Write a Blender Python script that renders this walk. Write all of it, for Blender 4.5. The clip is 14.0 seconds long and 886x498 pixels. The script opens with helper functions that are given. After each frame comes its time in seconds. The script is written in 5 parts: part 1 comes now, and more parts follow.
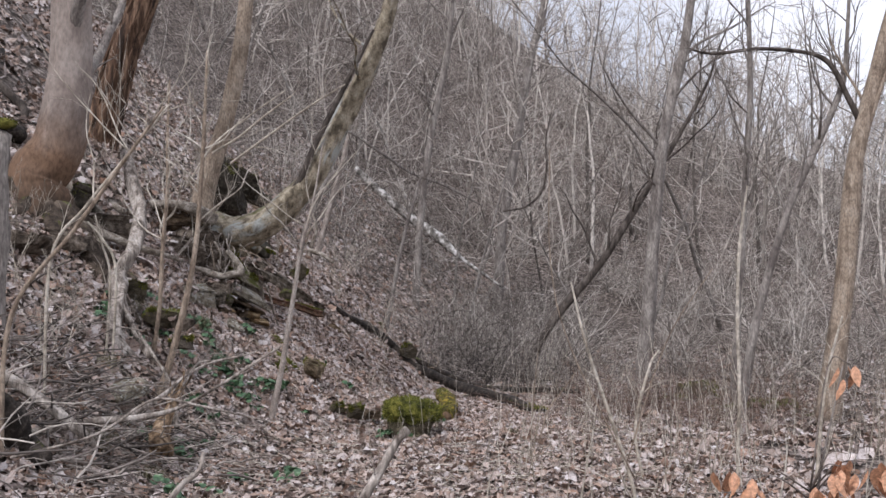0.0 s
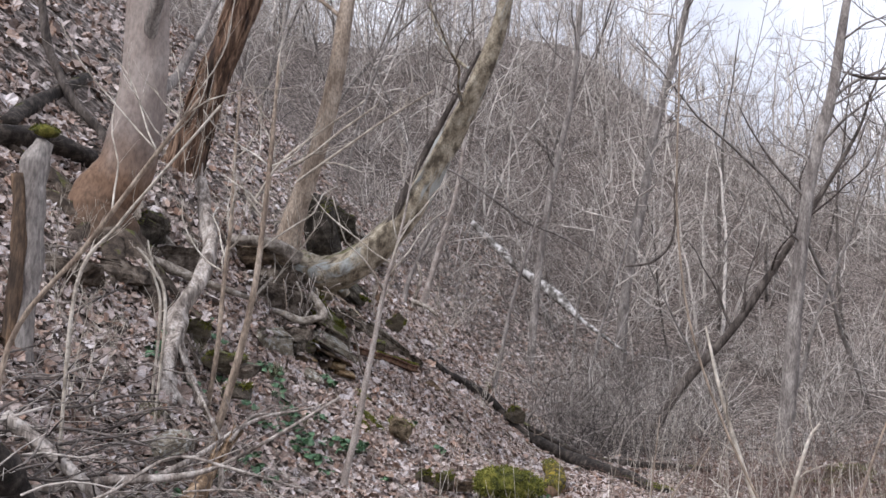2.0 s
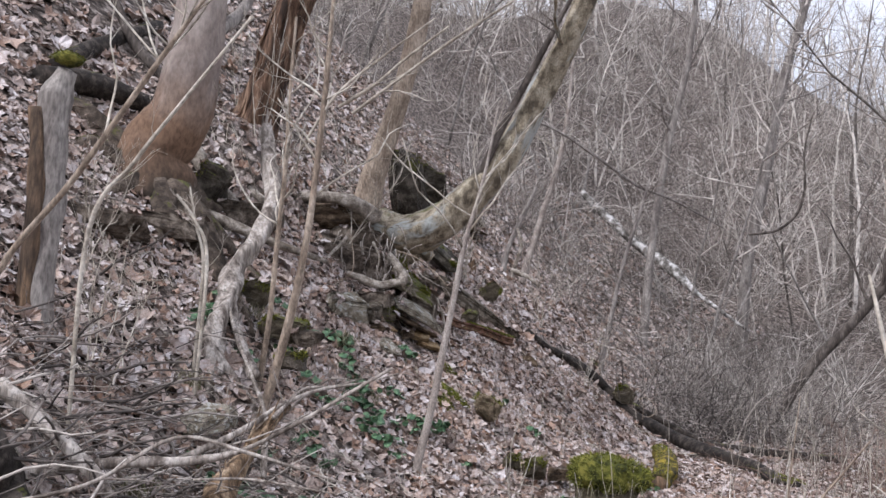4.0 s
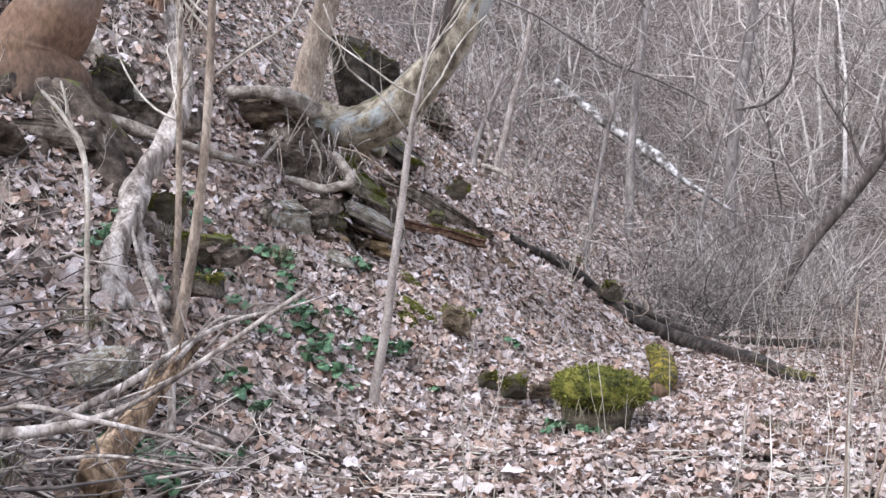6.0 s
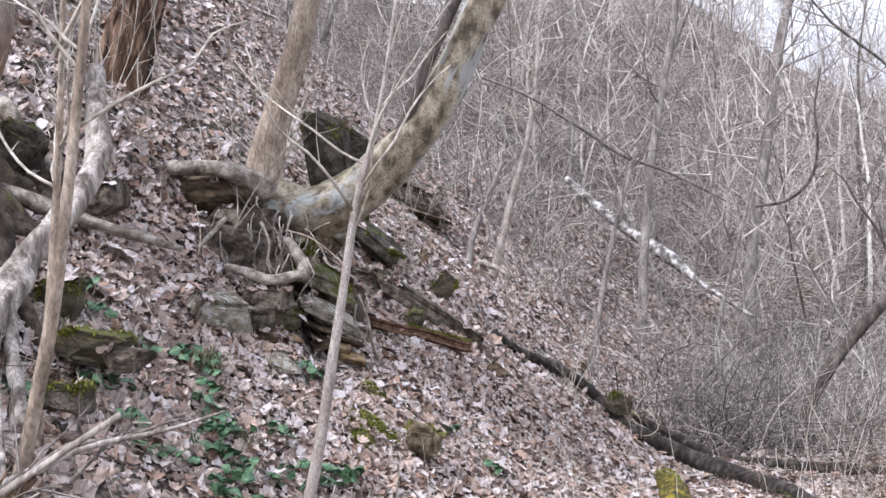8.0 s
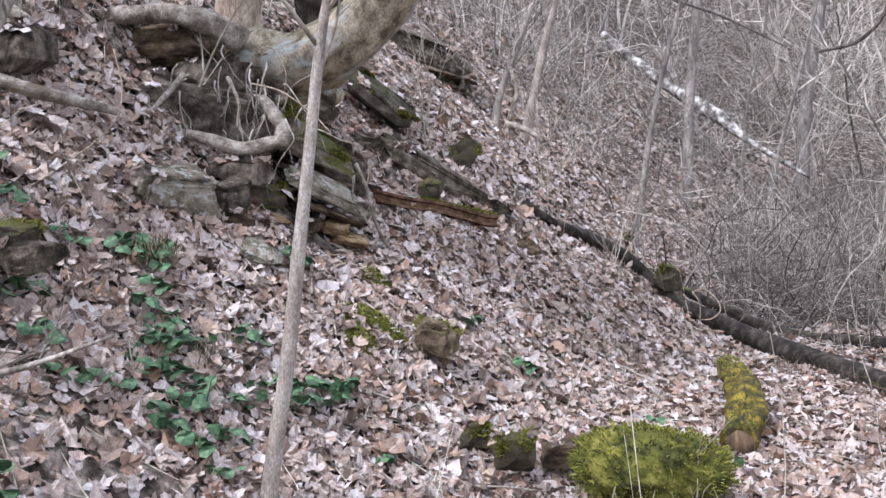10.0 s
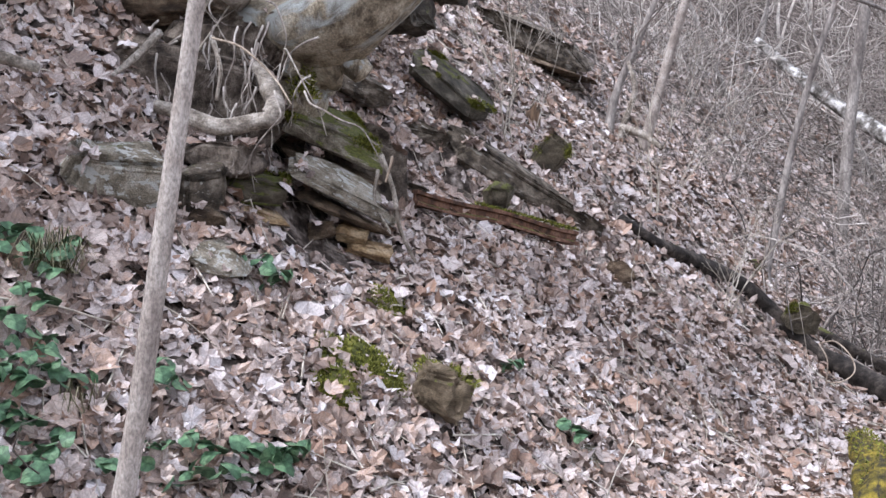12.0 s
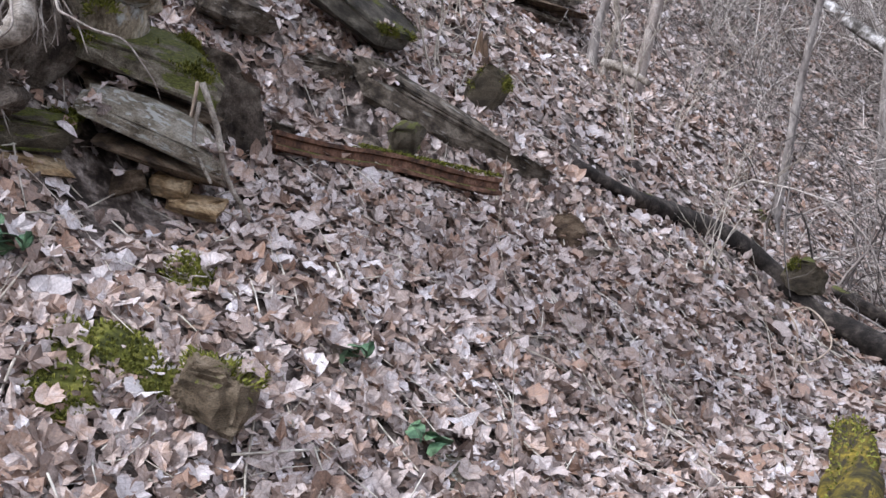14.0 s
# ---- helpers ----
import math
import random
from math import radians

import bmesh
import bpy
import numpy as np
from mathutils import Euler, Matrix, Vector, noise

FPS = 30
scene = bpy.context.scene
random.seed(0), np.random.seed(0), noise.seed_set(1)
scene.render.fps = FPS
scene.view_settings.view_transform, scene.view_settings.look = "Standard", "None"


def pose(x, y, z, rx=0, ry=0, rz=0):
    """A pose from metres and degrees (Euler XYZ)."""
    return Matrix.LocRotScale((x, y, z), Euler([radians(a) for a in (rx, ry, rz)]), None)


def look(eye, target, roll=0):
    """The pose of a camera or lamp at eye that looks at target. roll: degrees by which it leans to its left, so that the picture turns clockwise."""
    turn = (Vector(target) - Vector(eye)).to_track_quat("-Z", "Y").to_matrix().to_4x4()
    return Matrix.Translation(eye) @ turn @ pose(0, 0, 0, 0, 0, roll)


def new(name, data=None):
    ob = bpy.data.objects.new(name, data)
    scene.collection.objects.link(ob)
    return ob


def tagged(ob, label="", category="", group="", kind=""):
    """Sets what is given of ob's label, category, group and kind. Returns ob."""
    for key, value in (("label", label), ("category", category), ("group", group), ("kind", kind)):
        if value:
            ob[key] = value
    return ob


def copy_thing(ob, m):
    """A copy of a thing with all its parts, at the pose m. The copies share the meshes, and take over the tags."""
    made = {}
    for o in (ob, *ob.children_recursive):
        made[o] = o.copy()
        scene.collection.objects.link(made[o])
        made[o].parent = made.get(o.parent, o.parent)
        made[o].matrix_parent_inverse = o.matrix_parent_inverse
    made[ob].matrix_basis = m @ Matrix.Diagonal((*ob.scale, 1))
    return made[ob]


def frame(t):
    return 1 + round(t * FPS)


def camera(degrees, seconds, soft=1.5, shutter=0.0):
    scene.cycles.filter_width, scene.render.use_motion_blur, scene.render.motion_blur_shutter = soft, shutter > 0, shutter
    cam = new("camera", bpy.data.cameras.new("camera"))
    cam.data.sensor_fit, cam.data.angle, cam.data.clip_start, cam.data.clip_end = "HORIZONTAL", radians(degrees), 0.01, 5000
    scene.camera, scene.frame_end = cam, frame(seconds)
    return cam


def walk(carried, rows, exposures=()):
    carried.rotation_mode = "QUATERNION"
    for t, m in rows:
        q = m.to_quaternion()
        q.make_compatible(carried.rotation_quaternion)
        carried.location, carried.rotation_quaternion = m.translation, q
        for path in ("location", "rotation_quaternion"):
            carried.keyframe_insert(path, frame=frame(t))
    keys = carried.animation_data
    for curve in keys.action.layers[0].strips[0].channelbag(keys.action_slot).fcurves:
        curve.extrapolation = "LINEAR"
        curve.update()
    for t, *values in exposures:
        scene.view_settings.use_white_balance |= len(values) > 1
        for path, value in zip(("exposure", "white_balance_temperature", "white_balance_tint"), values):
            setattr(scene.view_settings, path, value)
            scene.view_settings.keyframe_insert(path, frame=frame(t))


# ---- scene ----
cam = camera(47.6, 14.0)
METRES, EYE, TILT, LEAN, TURN = 12.0, 1.5, 4.2, 0.0, 0.0
ROWS = [
    (0.0, 0.0, 0.0, 0.0, 0.0, 0.0, 0.0),
    (0.5, 0.0099, 0.0403, -0.0071, 2.44, -0.31, -0.02),
    (1.0, 0.0169, 0.0738, -0.0107, 4.03, 0.12, -0.15),
    (1.5, 0.017, 0.1151, -0.0148, 4.68, 2.06, -1.44),
    (2.0, 0.0163, 0.1517, -0.019, 7.03, 3.59, -1.71),
    (4.5, 0.0212, 0.3132, -0.0346, 13.77, 1.65, -2.1),
    (5.0, 0.0173, 0.3465, -0.0369, 9.27, 0.18, -1.01),
    (5.5, 0.0096, 0.3731, -0.0356, 9.63, -3.48, 4.07),
    (6.0, 0.0135, 0.4094, -0.0387, 12.53, -3.23, 2.0),
    (6.5, 0.0173, 0.4422, -0.0394, 14.87, -2.23, -0.11),
    (7.0, 0.0125, 0.4794, -0.0384, 12.47, 0.27, 1.67),
    (7.5, 0.0085, 0.5043, -0.0422, 10.56, 1.53, 2.36),
    (8.0, 0.0182, 0.5447, -0.0456, 13.5, 2.63, 1.13),
    (8.5, 0.0187, 0.5777, -0.0471, 15.0, -0.86, 3.1),
    (11.0, -0.012, 0.7618, -0.0541, 17.73, -5.09, 1.31),
    (11.5, 0.0001, 0.8017, -0.0598, 21.98, -4.15, 1.52),
    (12.0, 0.0106, 0.8341, -0.0585, 24.15, -3.74, 0.37),
    (12.5, 0.0085, 0.8703, -0.0646, 25.26, -3.6, -0.45),
    (13.0, 0.0123, 0.9021, -0.0638, 24.46, -3.7, 0.85),
    (13.5, 0.0294, 0.9416, -0.0705, 26.44, -5.04, 1.71),
    (14.0, 0.0393, 0.975, -0.0726, 27.07, -5.79, 2.1),
]
TINT = 15.0
walk(cam, [(t, pose(0, 0, EYE, TILT, LEAN, TURN) @ pose(METRES * x, METRES * y, METRES * z, 90 + pitch, roll, yaw)) for t, x, y, z, yaw, pitch, roll in ROWS],
     exposures=[(t, stops, kelvin, TINT) for t, stops, kelvin in ((0.0, 0.02, 6150.0), (2.0, 0.25, 6050.0), (4.5, 0.42, 5950.0), (5.5, 0.76, 5800.0), (8.5, 0.88, 5850.0),
                                                                   (11.0, 0.80, 5800.0), (12.5, 0.98, 5800.0), (13.0, 1.06, 5800.0), (13.5, 0.76, 5800.0), (14.0, 0.70, 5800.0))])

# ---- world, sun, exposure ----
SUN_EL, SUN_AZ = 43.0, 213.0
world = bpy.data.worlds.new("sky")
scene.world = world
world.use_nodes = True
wn = world.node_tree
sky = wn.nodes.new("ShaderNodeTexSky")
sky.sky_type, sky.sun_disc = "NISHITA", False
sky.sun_elevation, sky.sun_rotation = radians(SUN_EL), radians(SUN_AZ)
sky.air_density, sky.dust_density, sky.ozone_density = 1.0, 4.0, 1.0
veil = wn.nodes.new("ShaderNodeTexNoise")
veil.inputs["Scale"].default_value, veil.inputs["Detail"].default_value = 2.2, 6.0
cover = wn.nodes.new("ShaderNodeMapRange")
cover.inputs["From Min"].default_value, cover.inputs["From Max"].default_value = 0.35, 0.6
cover.inputs["To Min"].default_value, cover.inputs["To Max"].default_value = 0.45, 0.92
cloud = wn.nodes.new("ShaderNodeMix")
cloud.data_type = "RGBA"
cloud.inputs[7].default_value = (11.2, 11.3, 11.7, 1)
wn.links.new(veil.outputs["Fac"], cover.inputs["Value"])
wn.links.new(cover.outputs[0], cloud.inputs[0])
wn.links.new(sky.outputs[0], cloud.inputs[6])
wn.links.new(cloud.outputs[2], wn.nodes["Background"].inputs[0])
wn.nodes["Background"].inputs[1].default_value = 0.10
sun = new("sun", bpy.data.lights.new("sun", "SUN"))
sun.data.energy, sun.data.angle, sun.data.color = 2.0, radians(6), (1.0, 0.98, 0.95)
_a, _e = radians(SUN_AZ), radians(SUN_EL)
sun.matrix_world = look((30 * math.sin(_a) * math.cos(_e), 30 * math.cos(_a) * math.cos(_e), 30 * math.sin(_e)), (0, 0, 0))

# ---- terrain ----
TOE_Y = [-60, 0, 8, 10.5, 12.5, 14.5, 16.4, 17.7, 20.7, 24, 28, 40, 60, 90, 140]
TOE_X = [-5.5, -4.0, -3.3, -2.8, -2.0, -1.25, -0.96, -0.6, -0.1, 0.1, 0.5, 1.2, 3.0, 8.0, 20.0]


def value_noise(x, y, seed):
    x, y = np.asarray(x, float), np.asarray(y, float)
    i, j = np.floor(x), np.floor(y)
    u, v = x - i, y - j
    u, v = u * u * (3 - 2 * u), v * v * (3 - 2 * v)

    def grid(a, b):
        h = np.sin(a * 127.1 + b * 311.7 + seed * 74.7) * 43758.5453
        return h - np.floor(h)

    low = grid(i, j) * (1 - u) + grid(i + 1, j) * u
    high = grid(i, j + 1) * (1 - u) + grid(i + 1, j + 1) * u
    return (low * (1 - v) + high * v) * 2 - 1


def smooth(a, b, x):
    u = np.clip((np.asarray(x, float) - a) / (b - a), 0, 1)
    return u * u * (3 - 2 * u)


def trench(x, y, x0, y0, x1, y1, wide, deep):
    """A hollow along a line, where the ground has slipped away from under a slab."""
    u = np.clip(((x - x0) * (x1 - x0) + (y - y0) * (y1 - y0)) / ((x1 - x0) ** 2 + (y1 - y0) ** 2), 0, 1)
    return deep * np.exp(-((x - x0 - u * (x1 - x0)) ** 2 + (y - y0 - u * (y1 - y0)) ** 2) / wide ** 2)


def height(x, y):
    """The ground: a leaf-covered valley floor, a steep bank to its west and a wooded spur that closes the valley."""
    x, y = np.asarray(x, float), np.asarray(y, float)
    d = np.interp(y, TOE_Y, TOE_X) - x
    w = 0.35 + 0.09 * np.clip(y - 26, 0, 60)
    soft = np.where(d > 12 * w, d, w * np.log1p(np.exp(np.clip(d / w, -20, 12))))
    bank = 0.95 * soft
    bank = np.where(bank > 14, 14 + (bank - 14) * 0.8, bank)
    bank = np.where(bank > 45, 45 + (bank - 45) * 0.05, bank)
    bank = bank + 0.45 * smooth(2.9, 3.3, d) * (1 - smooth(3.7, 4.9, d)) * smooth(13.4, 14.4, y) * (1 - smooth(15.7, 17.0, y))
    bank = bank - 0.34 * np.exp(-(((x + 2.98) / 0.42) ** 2) - (((y - 15.35) / 0.75) ** 2))
    bank = bank - trench(x, y, -3.06, 17.26, -2.0, 18.3, 0.34, 0.52) - trench(x, y, -3.55, 16.75, -3.1, 17.2, 0.26, 0.3) - trench(x, y, -5.0, 22.55, -3.45, 24.1, 0.55, 0.95)
    spur = 24.5 * smooth(30, 88, y + 0.1 * x) * (1 - 0.5 * smooth(-8, 40, x)) + 8 * smooth(-2, -30, x) * smooth(30, 80, y)
    z = bank + spur * (1 - smooth(5, 25, bank))
    r = np.hypot(x, y - 12)
    z = z + value_noise(x / 2.3, y / 2.3, 1) * 0.10 * smooth(0, 2.5, d + 1) + value_noise(x / 0.8, y / 0.8, 2) * 0.035
    z = z + value_noise(x / 0.27, y / 0.27, 3) * 0.014 + value_noise(x / 9, y / 9, 4) * 0.5 * smooth(12, 30, r)
    return z
# ---- end of terrain ----

# ---- mesh tools ----
RNG = np.random.default_rng(7)


class Geo:
    """Gathers vertices and faces, and links them as one mesh."""

    def __init__(self):
        self.verts, self.faces, self.flat, self.count = [], [], [], 0

    def add(self, v, *faces):
        v = np.asarray(v, float).reshape(-1, 3)
        for f in faces:
            if len(f):
                self.faces.append(np.asarray(f, int) + self.count)
        self.verts.append(v)
        self.count += len(v)
        return self

    def mesh(self, name, origin=(0, 0, 0), soft=True):
        me = bpy.data.meshes.new(name)
        v = np.concatenate(self.verts) - np.asarray(origin, float)
        me.vertices.add(len(v))
        me.vertices.foreach_set("co", v.astype(np.float32).ravel())
        loops = np.concatenate([f.ravel() for f in self.faces])
        sizes = np.concatenate([np.full(len(f), f.shape[1]) for f in self.faces])
        me.loops.add(len(loops))
        me.loops.foreach_set("vertex_index", loops.astype(np.int32))
        me.polygons.add(len(sizes))
        me.polygons.foreach_set("loop_start", np.concatenate([[0], np.cumsum(sizes)[:-1]]).astype(np.int32))
        me.polygons.foreach_set("use_smooth", np.full(len(sizes), soft))
        if self.flat:
            me.uv_layers.new(name="leaf").data.foreach_set("uv", np.concatenate(self.flat)[loops].astype(np.float32).ravel())
        me.update(calc_edges=True)
        return me


def thing(name, base, label, category, group=""):
    ob = new(name)
    ob.location = base
    ob.empty_display_size = 0.1
    return tagged(ob, label, category, group)


def part(name, geo, material, parent, label="", soft=True):
    """Links geo, given in the world's metres, as one mesh under parent."""
    base = Vector(parent.location)
    if parent.parent:
        base = base + parent.parent.location
    ob = new(name, geo.mesh(name, base, soft))
    ob.data.materials.append(material)
    ob.parent = parent
    return tagged(ob, label)


def single(name, geo, material, base, label, category, group="", kind="", soft=True):
    ob = new(name, geo.mesh(name, base, soft))
    ob.location = base
    ob.data.materials.append(material)
    return tagged(ob, label, category, group, kind)


def spline(points, per=6):
    p = np.asarray(points, float)
    if len(p) < 3:
        u = np.linspace(0, 1, per + 1)[:, None]
        return p[0] * (1 - u) + p[-1] * u
    q = np.concatenate([[2 * p[0] - p[1]], p, [2 * p[-1] - p[-2]]])
    out = []
    for i in range(1, len(q) - 2):
        u = np.linspace(0, 1, per, endpoint=False)[:, None]
        a, b, c, d = q[i - 1], q[i], q[i + 1], q[i + 2]
        out.append(0.5 * (2 * b + (c - a) * u + (2 * a - 5 * b + 4 * c - d) * u * u + (3 * b - a - 3 * c + d) * u ** 3))
    return np.concatenate(out + [p[-1:]])


def tube(geo, points, radii, sides=8, per=4, rough=0.0, ridges=0, flare=0.0, cap=True):
    """A tapered round limb along a spine; rough swells it unevenly, ridges flute it, flare spreads its foot."""
    p = spline(points, per) if per > 1 else np.asarray(points, float)
    n = len(p)
    r = np.interp(np.linspace(0, 1, n), np.linspace(0, 1, len(radii)), radii)
    t = np.gradient(p, axis=0)
    t /= np.linalg.norm(t, axis=1)[:, None] + 1e-9
    ref = np.array([0.31, 0.9, 0.2]) if abs(t[0][1]) < 0.8 else np.array([1.0, 0.1, 0.2])
    a = np.cross(t, ref)
    a /= np.linalg.norm(a, axis=1)[:, None] + 1e-9
    b = np.cross(t, a)
    ang = np.linspace(0, 2 * np.pi, sides, endpoint=False)
    rr = r[:, None] * np.ones(sides)
    if rough:
        s = RNG.uniform(0, 50)
        rr = rr * (1 + rough * value_noise(np.cos(ang)[None] * 1.6 + s, np.arange(n)[:, None] * 0.35 + np.sin(ang)[None] * 1.6, 5))
    if ridges:
        rr = rr * (1 + 0.09 * np.sin(ang * ridges + RNG.uniform(0, 6))[None] * np.linspace(1.4, 0.4, n)[:, None])
    if flare:
        foot = np.exp(-np.arange(n) / (n * 0.09))[:, None]
        rr = rr * (1 + flare * foot * (0.6 + 0.6 * np.cos(ang * 5 + RNG.uniform(0, 6)))[None])
    v = p[:, None] + rr[:, :, None] * (np.cos(ang)[None, :, None] * a[:, None] + np.sin(ang)[None, :, None] * b[:, None])
    i, j = np.meshgrid(np.arange(n - 1), np.arange(sides), indexing="ij")
    k = (j + 1) % sides
    quads = np.stack([i * sides + j, i * sides + k, (i + 1) * sides + k, (i + 1) * sides + j], -1).reshape(-1, 4)
    if cap:
        v = np.concatenate([v.reshape(-1, 3), p[:1], p[-1:] + t[-1:] * r[-1] * 0.3])
        j = np.arange(sides)
        k = (j + 1) % sides
        lo = np.stack([np.full(sides, n * sides), k, j], -1)
        hi = np.stack([np.full(sides, n * sides + 1), (n - 1) * sides + j, (n - 1) * sides + k], -1)
        geo.add(v, quads, lo, hi)
    else:
        geo.add(v, quads)
    return p, r


def branch_spine(rng, start, way, length, sag=0.0, wobble=0.15, steps=4):
    p, d, out = np.array(start, float), np.array(way, float), [np.array(start, float)]
    for _ in range(steps):
        d = d + rng.normal(0, wobble, 3) + np.array([0, 0, 0.10 - sag])
        d /= np.linalg.norm(d)
        p = p + d * length / steps
        out.append(p.copy())
    return np.array(out)


def sprout(rng, geo, spine, radii, count, length, levels, start=0.2, angle=0.8, sides=4, wobble=0.18, up=0.25):
    """Side twigs along a spine, each with twigs of its own."""
    n = len(spine)
    for _ in range(count):
        u = rng.uniform(start, 1.0)
        x = u * (n - 1)
        i = min(int(x), n - 2)
        p = spine[i] + (spine[i + 1] - spine[i]) * (x - i)
        along = spine[i + 1] - spine[i]
        along = along / (np.linalg.norm(along) + 1e-9)
        side = rng.normal(0, 1, 3)
        side -= along * side.dot(along)
        side /= np.linalg.norm(side) + 1e-9
        way = along * math.cos(angle) + side * math.sin(angle) + np.array([0, 0, up])
        way /= np.linalg.norm(way)
        l = length * rng.uniform(0.5, 1.15) * (1.15 - 0.6 * u)
        r = max(0.0022, min(float(np.interp(u, np.linspace(0, 1, len(radii)), radii)) * 0.5, l * 0.016))
        s = branch_spine(rng, p, way, l, wobble=wobble, steps=4 if levels else 2)
        rad = np.linspace(r, r * 0.3, len(s))
        tube(geo, s, rad, sides if levels else 3, 1, cap=False)
        if levels:
            sprout(rng, geo, s, rad, max(4, int(count * 0.35)), l * 0.5, levels - 1, 0.2, angle, 3, wobble, up)


# ---- materials ----
def shade(name, colours, scale=6.0, stretch=(1, 1, 1), rough=0.85, bump=0.4, fine=60.0, spread=(0.37, 0.63), depth=0.02,
          patch=None, patch_scale=1.5, patch_cut=(0.5, 0.6), moss=0.0, moss_low=0.25, island=False, metal=0.0, shine=0.3, speck=0.8, stain_shade=None, veins=False):
    """A rough natural surface: a noise ramp, fine grain, blotches of another colour, and moss on what faces up."""
    m = bpy.data.materials.new(name)
    m.use_nodes = True
    nt = m.node_tree
    bsdf = nt.nodes["Principled BSDF"]
    link = nt.links.new
    coord = nt.nodes.new("ShaderNodeTexCoord")
    mapping = nt.nodes.new("ShaderNodeMapping")
    mapping.inputs["Scale"].default_value = stretch
    link(coord.outputs["Object"], mapping.inputs[0])

    def tex(s, detail=5.0, source=None):
        t = nt.nodes.new("ShaderNodeTexNoise")
        t.inputs["Scale"].default_value, t.inputs["Detail"].default_value, t.inputs["Roughness"].default_value = s, detail, 0.62
        link((source or mapping).outputs[0], t.inputs["Vector"])
        return t.outputs["Fac"]

    def ramp(source, stops):
        r = nt.nodes.new("ShaderNodeValToRGB")
        while len(r.color_ramp.elements) < len(stops):
            r.color_ramp.elements.new(0.5)
        for e, (pos, c) in zip(r.color_ramp.elements, stops):
            e.position, e.color = pos, (*c, 1)
        link(source, r.inputs[0])
        return r.outputs[0]

    def mix(kind, fac, a, b):
        x = nt.nodes.new("ShaderNodeMix")
        x.data_type, x.blend_type = "RGBA", kind
        for slot, value in ((0, fac), (6, a), (7, b)):
            if isinstance(value, (int, float)):
                x.inputs[slot].default_value = value
            elif isinstance(value, tuple):
                x.inputs[slot].default_value = (*value, 1)
            else:
                link(value, x.inputs[slot])
        return x.outputs[2]

    def scalar(op, a, b=None, clamp=False):
        x = nt.nodes.new("ShaderNodeMath")
        x.operation, x.use_clamp = op, clamp
        for slot, value in ((0, a), (1, b)):
            if value is None:
                continue
            if isinstance(value, (int, float)):
                x.inputs[slot].default_value = value
            else:
                link(value, x.inputs[slot])
        return x.outputs[0]

    geom = nt.nodes.new("ShaderNodeNewGeometry")
    main = tex(scale)
    places = np.linspace(spread[0], spread[1], len(colours))
    if island:
        pick = scalar("ADD", scalar("MULTIPLY", geom.outputs["Random Per Island"], 0.86), scalar("MULTIPLY", main, 0.14))
        colour = ramp(pick, list(zip(np.linspace(0.06, 0.94, len(colours)), colours)))
    else:
        colour = ramp(main, list(zip(places, colours)))
    grain = tex(fine, 4.0)
    colour = mix("MULTIPLY", speck, colour, ramp(grain, [(0.34, (0.45, 0.45, 0.45)), (0.66, (1.35, 1.35, 1.35))]))
    if veins:
        # midrib, side veins and a withered rim, in each leaf's own plane
        uv = nt.nodes.new("ShaderNodeSeparateXYZ")
        link(coord.outputs["UV"], uv.inputs[0])
        across = scalar("ABSOLUTE", uv.outputs["X"])
        side = scalar("SINE", scalar("MULTIPLY", scalar("SUBTRACT", uv.outputs["Y"], scalar("MULTIPLY", across, 0.9)), 42.0))
        lines = scalar("MAXIMUM", scalar("SUBTRACT", 1.0, scalar("MULTIPLY", across, 34.0)), scalar("SUBTRACT", scalar("MULTIPLY", side, 4.0), 3.2), True)
        colour = mix("MULTIPLY", scalar("MULTIPLY", lines, 0.55), colour, (0.55, 0.50, 0.46))
        reach = scalar("ADD", scalar("MULTIPLY", uv.outputs["X"], uv.outputs["X"]), scalar("MULTIPLY", uv.outputs["Y"], uv.outputs["Y"]))
        rim = scalar("MULTIPLY", scalar("SUBTRACT", scalar("ADD", reach, scalar("MULTIPLY", scalar("SUBTRACT", tex(30.0), 0.5), 0.35)), 0.13), 6.0, True)
        colour = mix("MULTIPLY", scalar("MULTIPLY", rim, 0.6), colour, (0.80, 0.71, 0.66))
    if patch:
        blot = ramp(tex(patch_scale, 6.0, coord), [(patch_cut[0], (0, 0, 0)), (patch_cut[1], (1, 1, 1))])
        colour = mix("MIX", blot, colour, patch)
    if stain_shade:
        # rust-brown algae and moss stain that creeps unevenly up a trunk, from one height to another; its near-black
        # low tone also paints in shade
        where = nt.nodes.new("ShaderNodeSeparateXYZ")
        link(coord.outputs["Object"], where.inputs[0])
        ragged = scalar("ADD", where.outputs["Z"], scalar("MULTIPLY", scalar("SUBTRACT", tex(2.4, 6.0, coord), 0.5), 1.5))
        share = scalar("DIVIDE", scalar("SUBTRACT", ragged, stain_shade[0]), stain_shade[1] - stain_shade[0], True)
        tone = ramp(share, [(0.0, stain_shade[2]), (0.42, stain_shade[3]), (0.62, stain_shade[3])])
        colour = mix("MIX", ramp(share, [(0.55, (1, 1, 1)), (1.0, (0, 0, 0))]), colour, mix("MULTIPLY", 0.7, tone, ramp(grain, [(0.34, (0.5, 0.5, 0.5)), (0.66, (1.4, 1.4, 1.4))])))
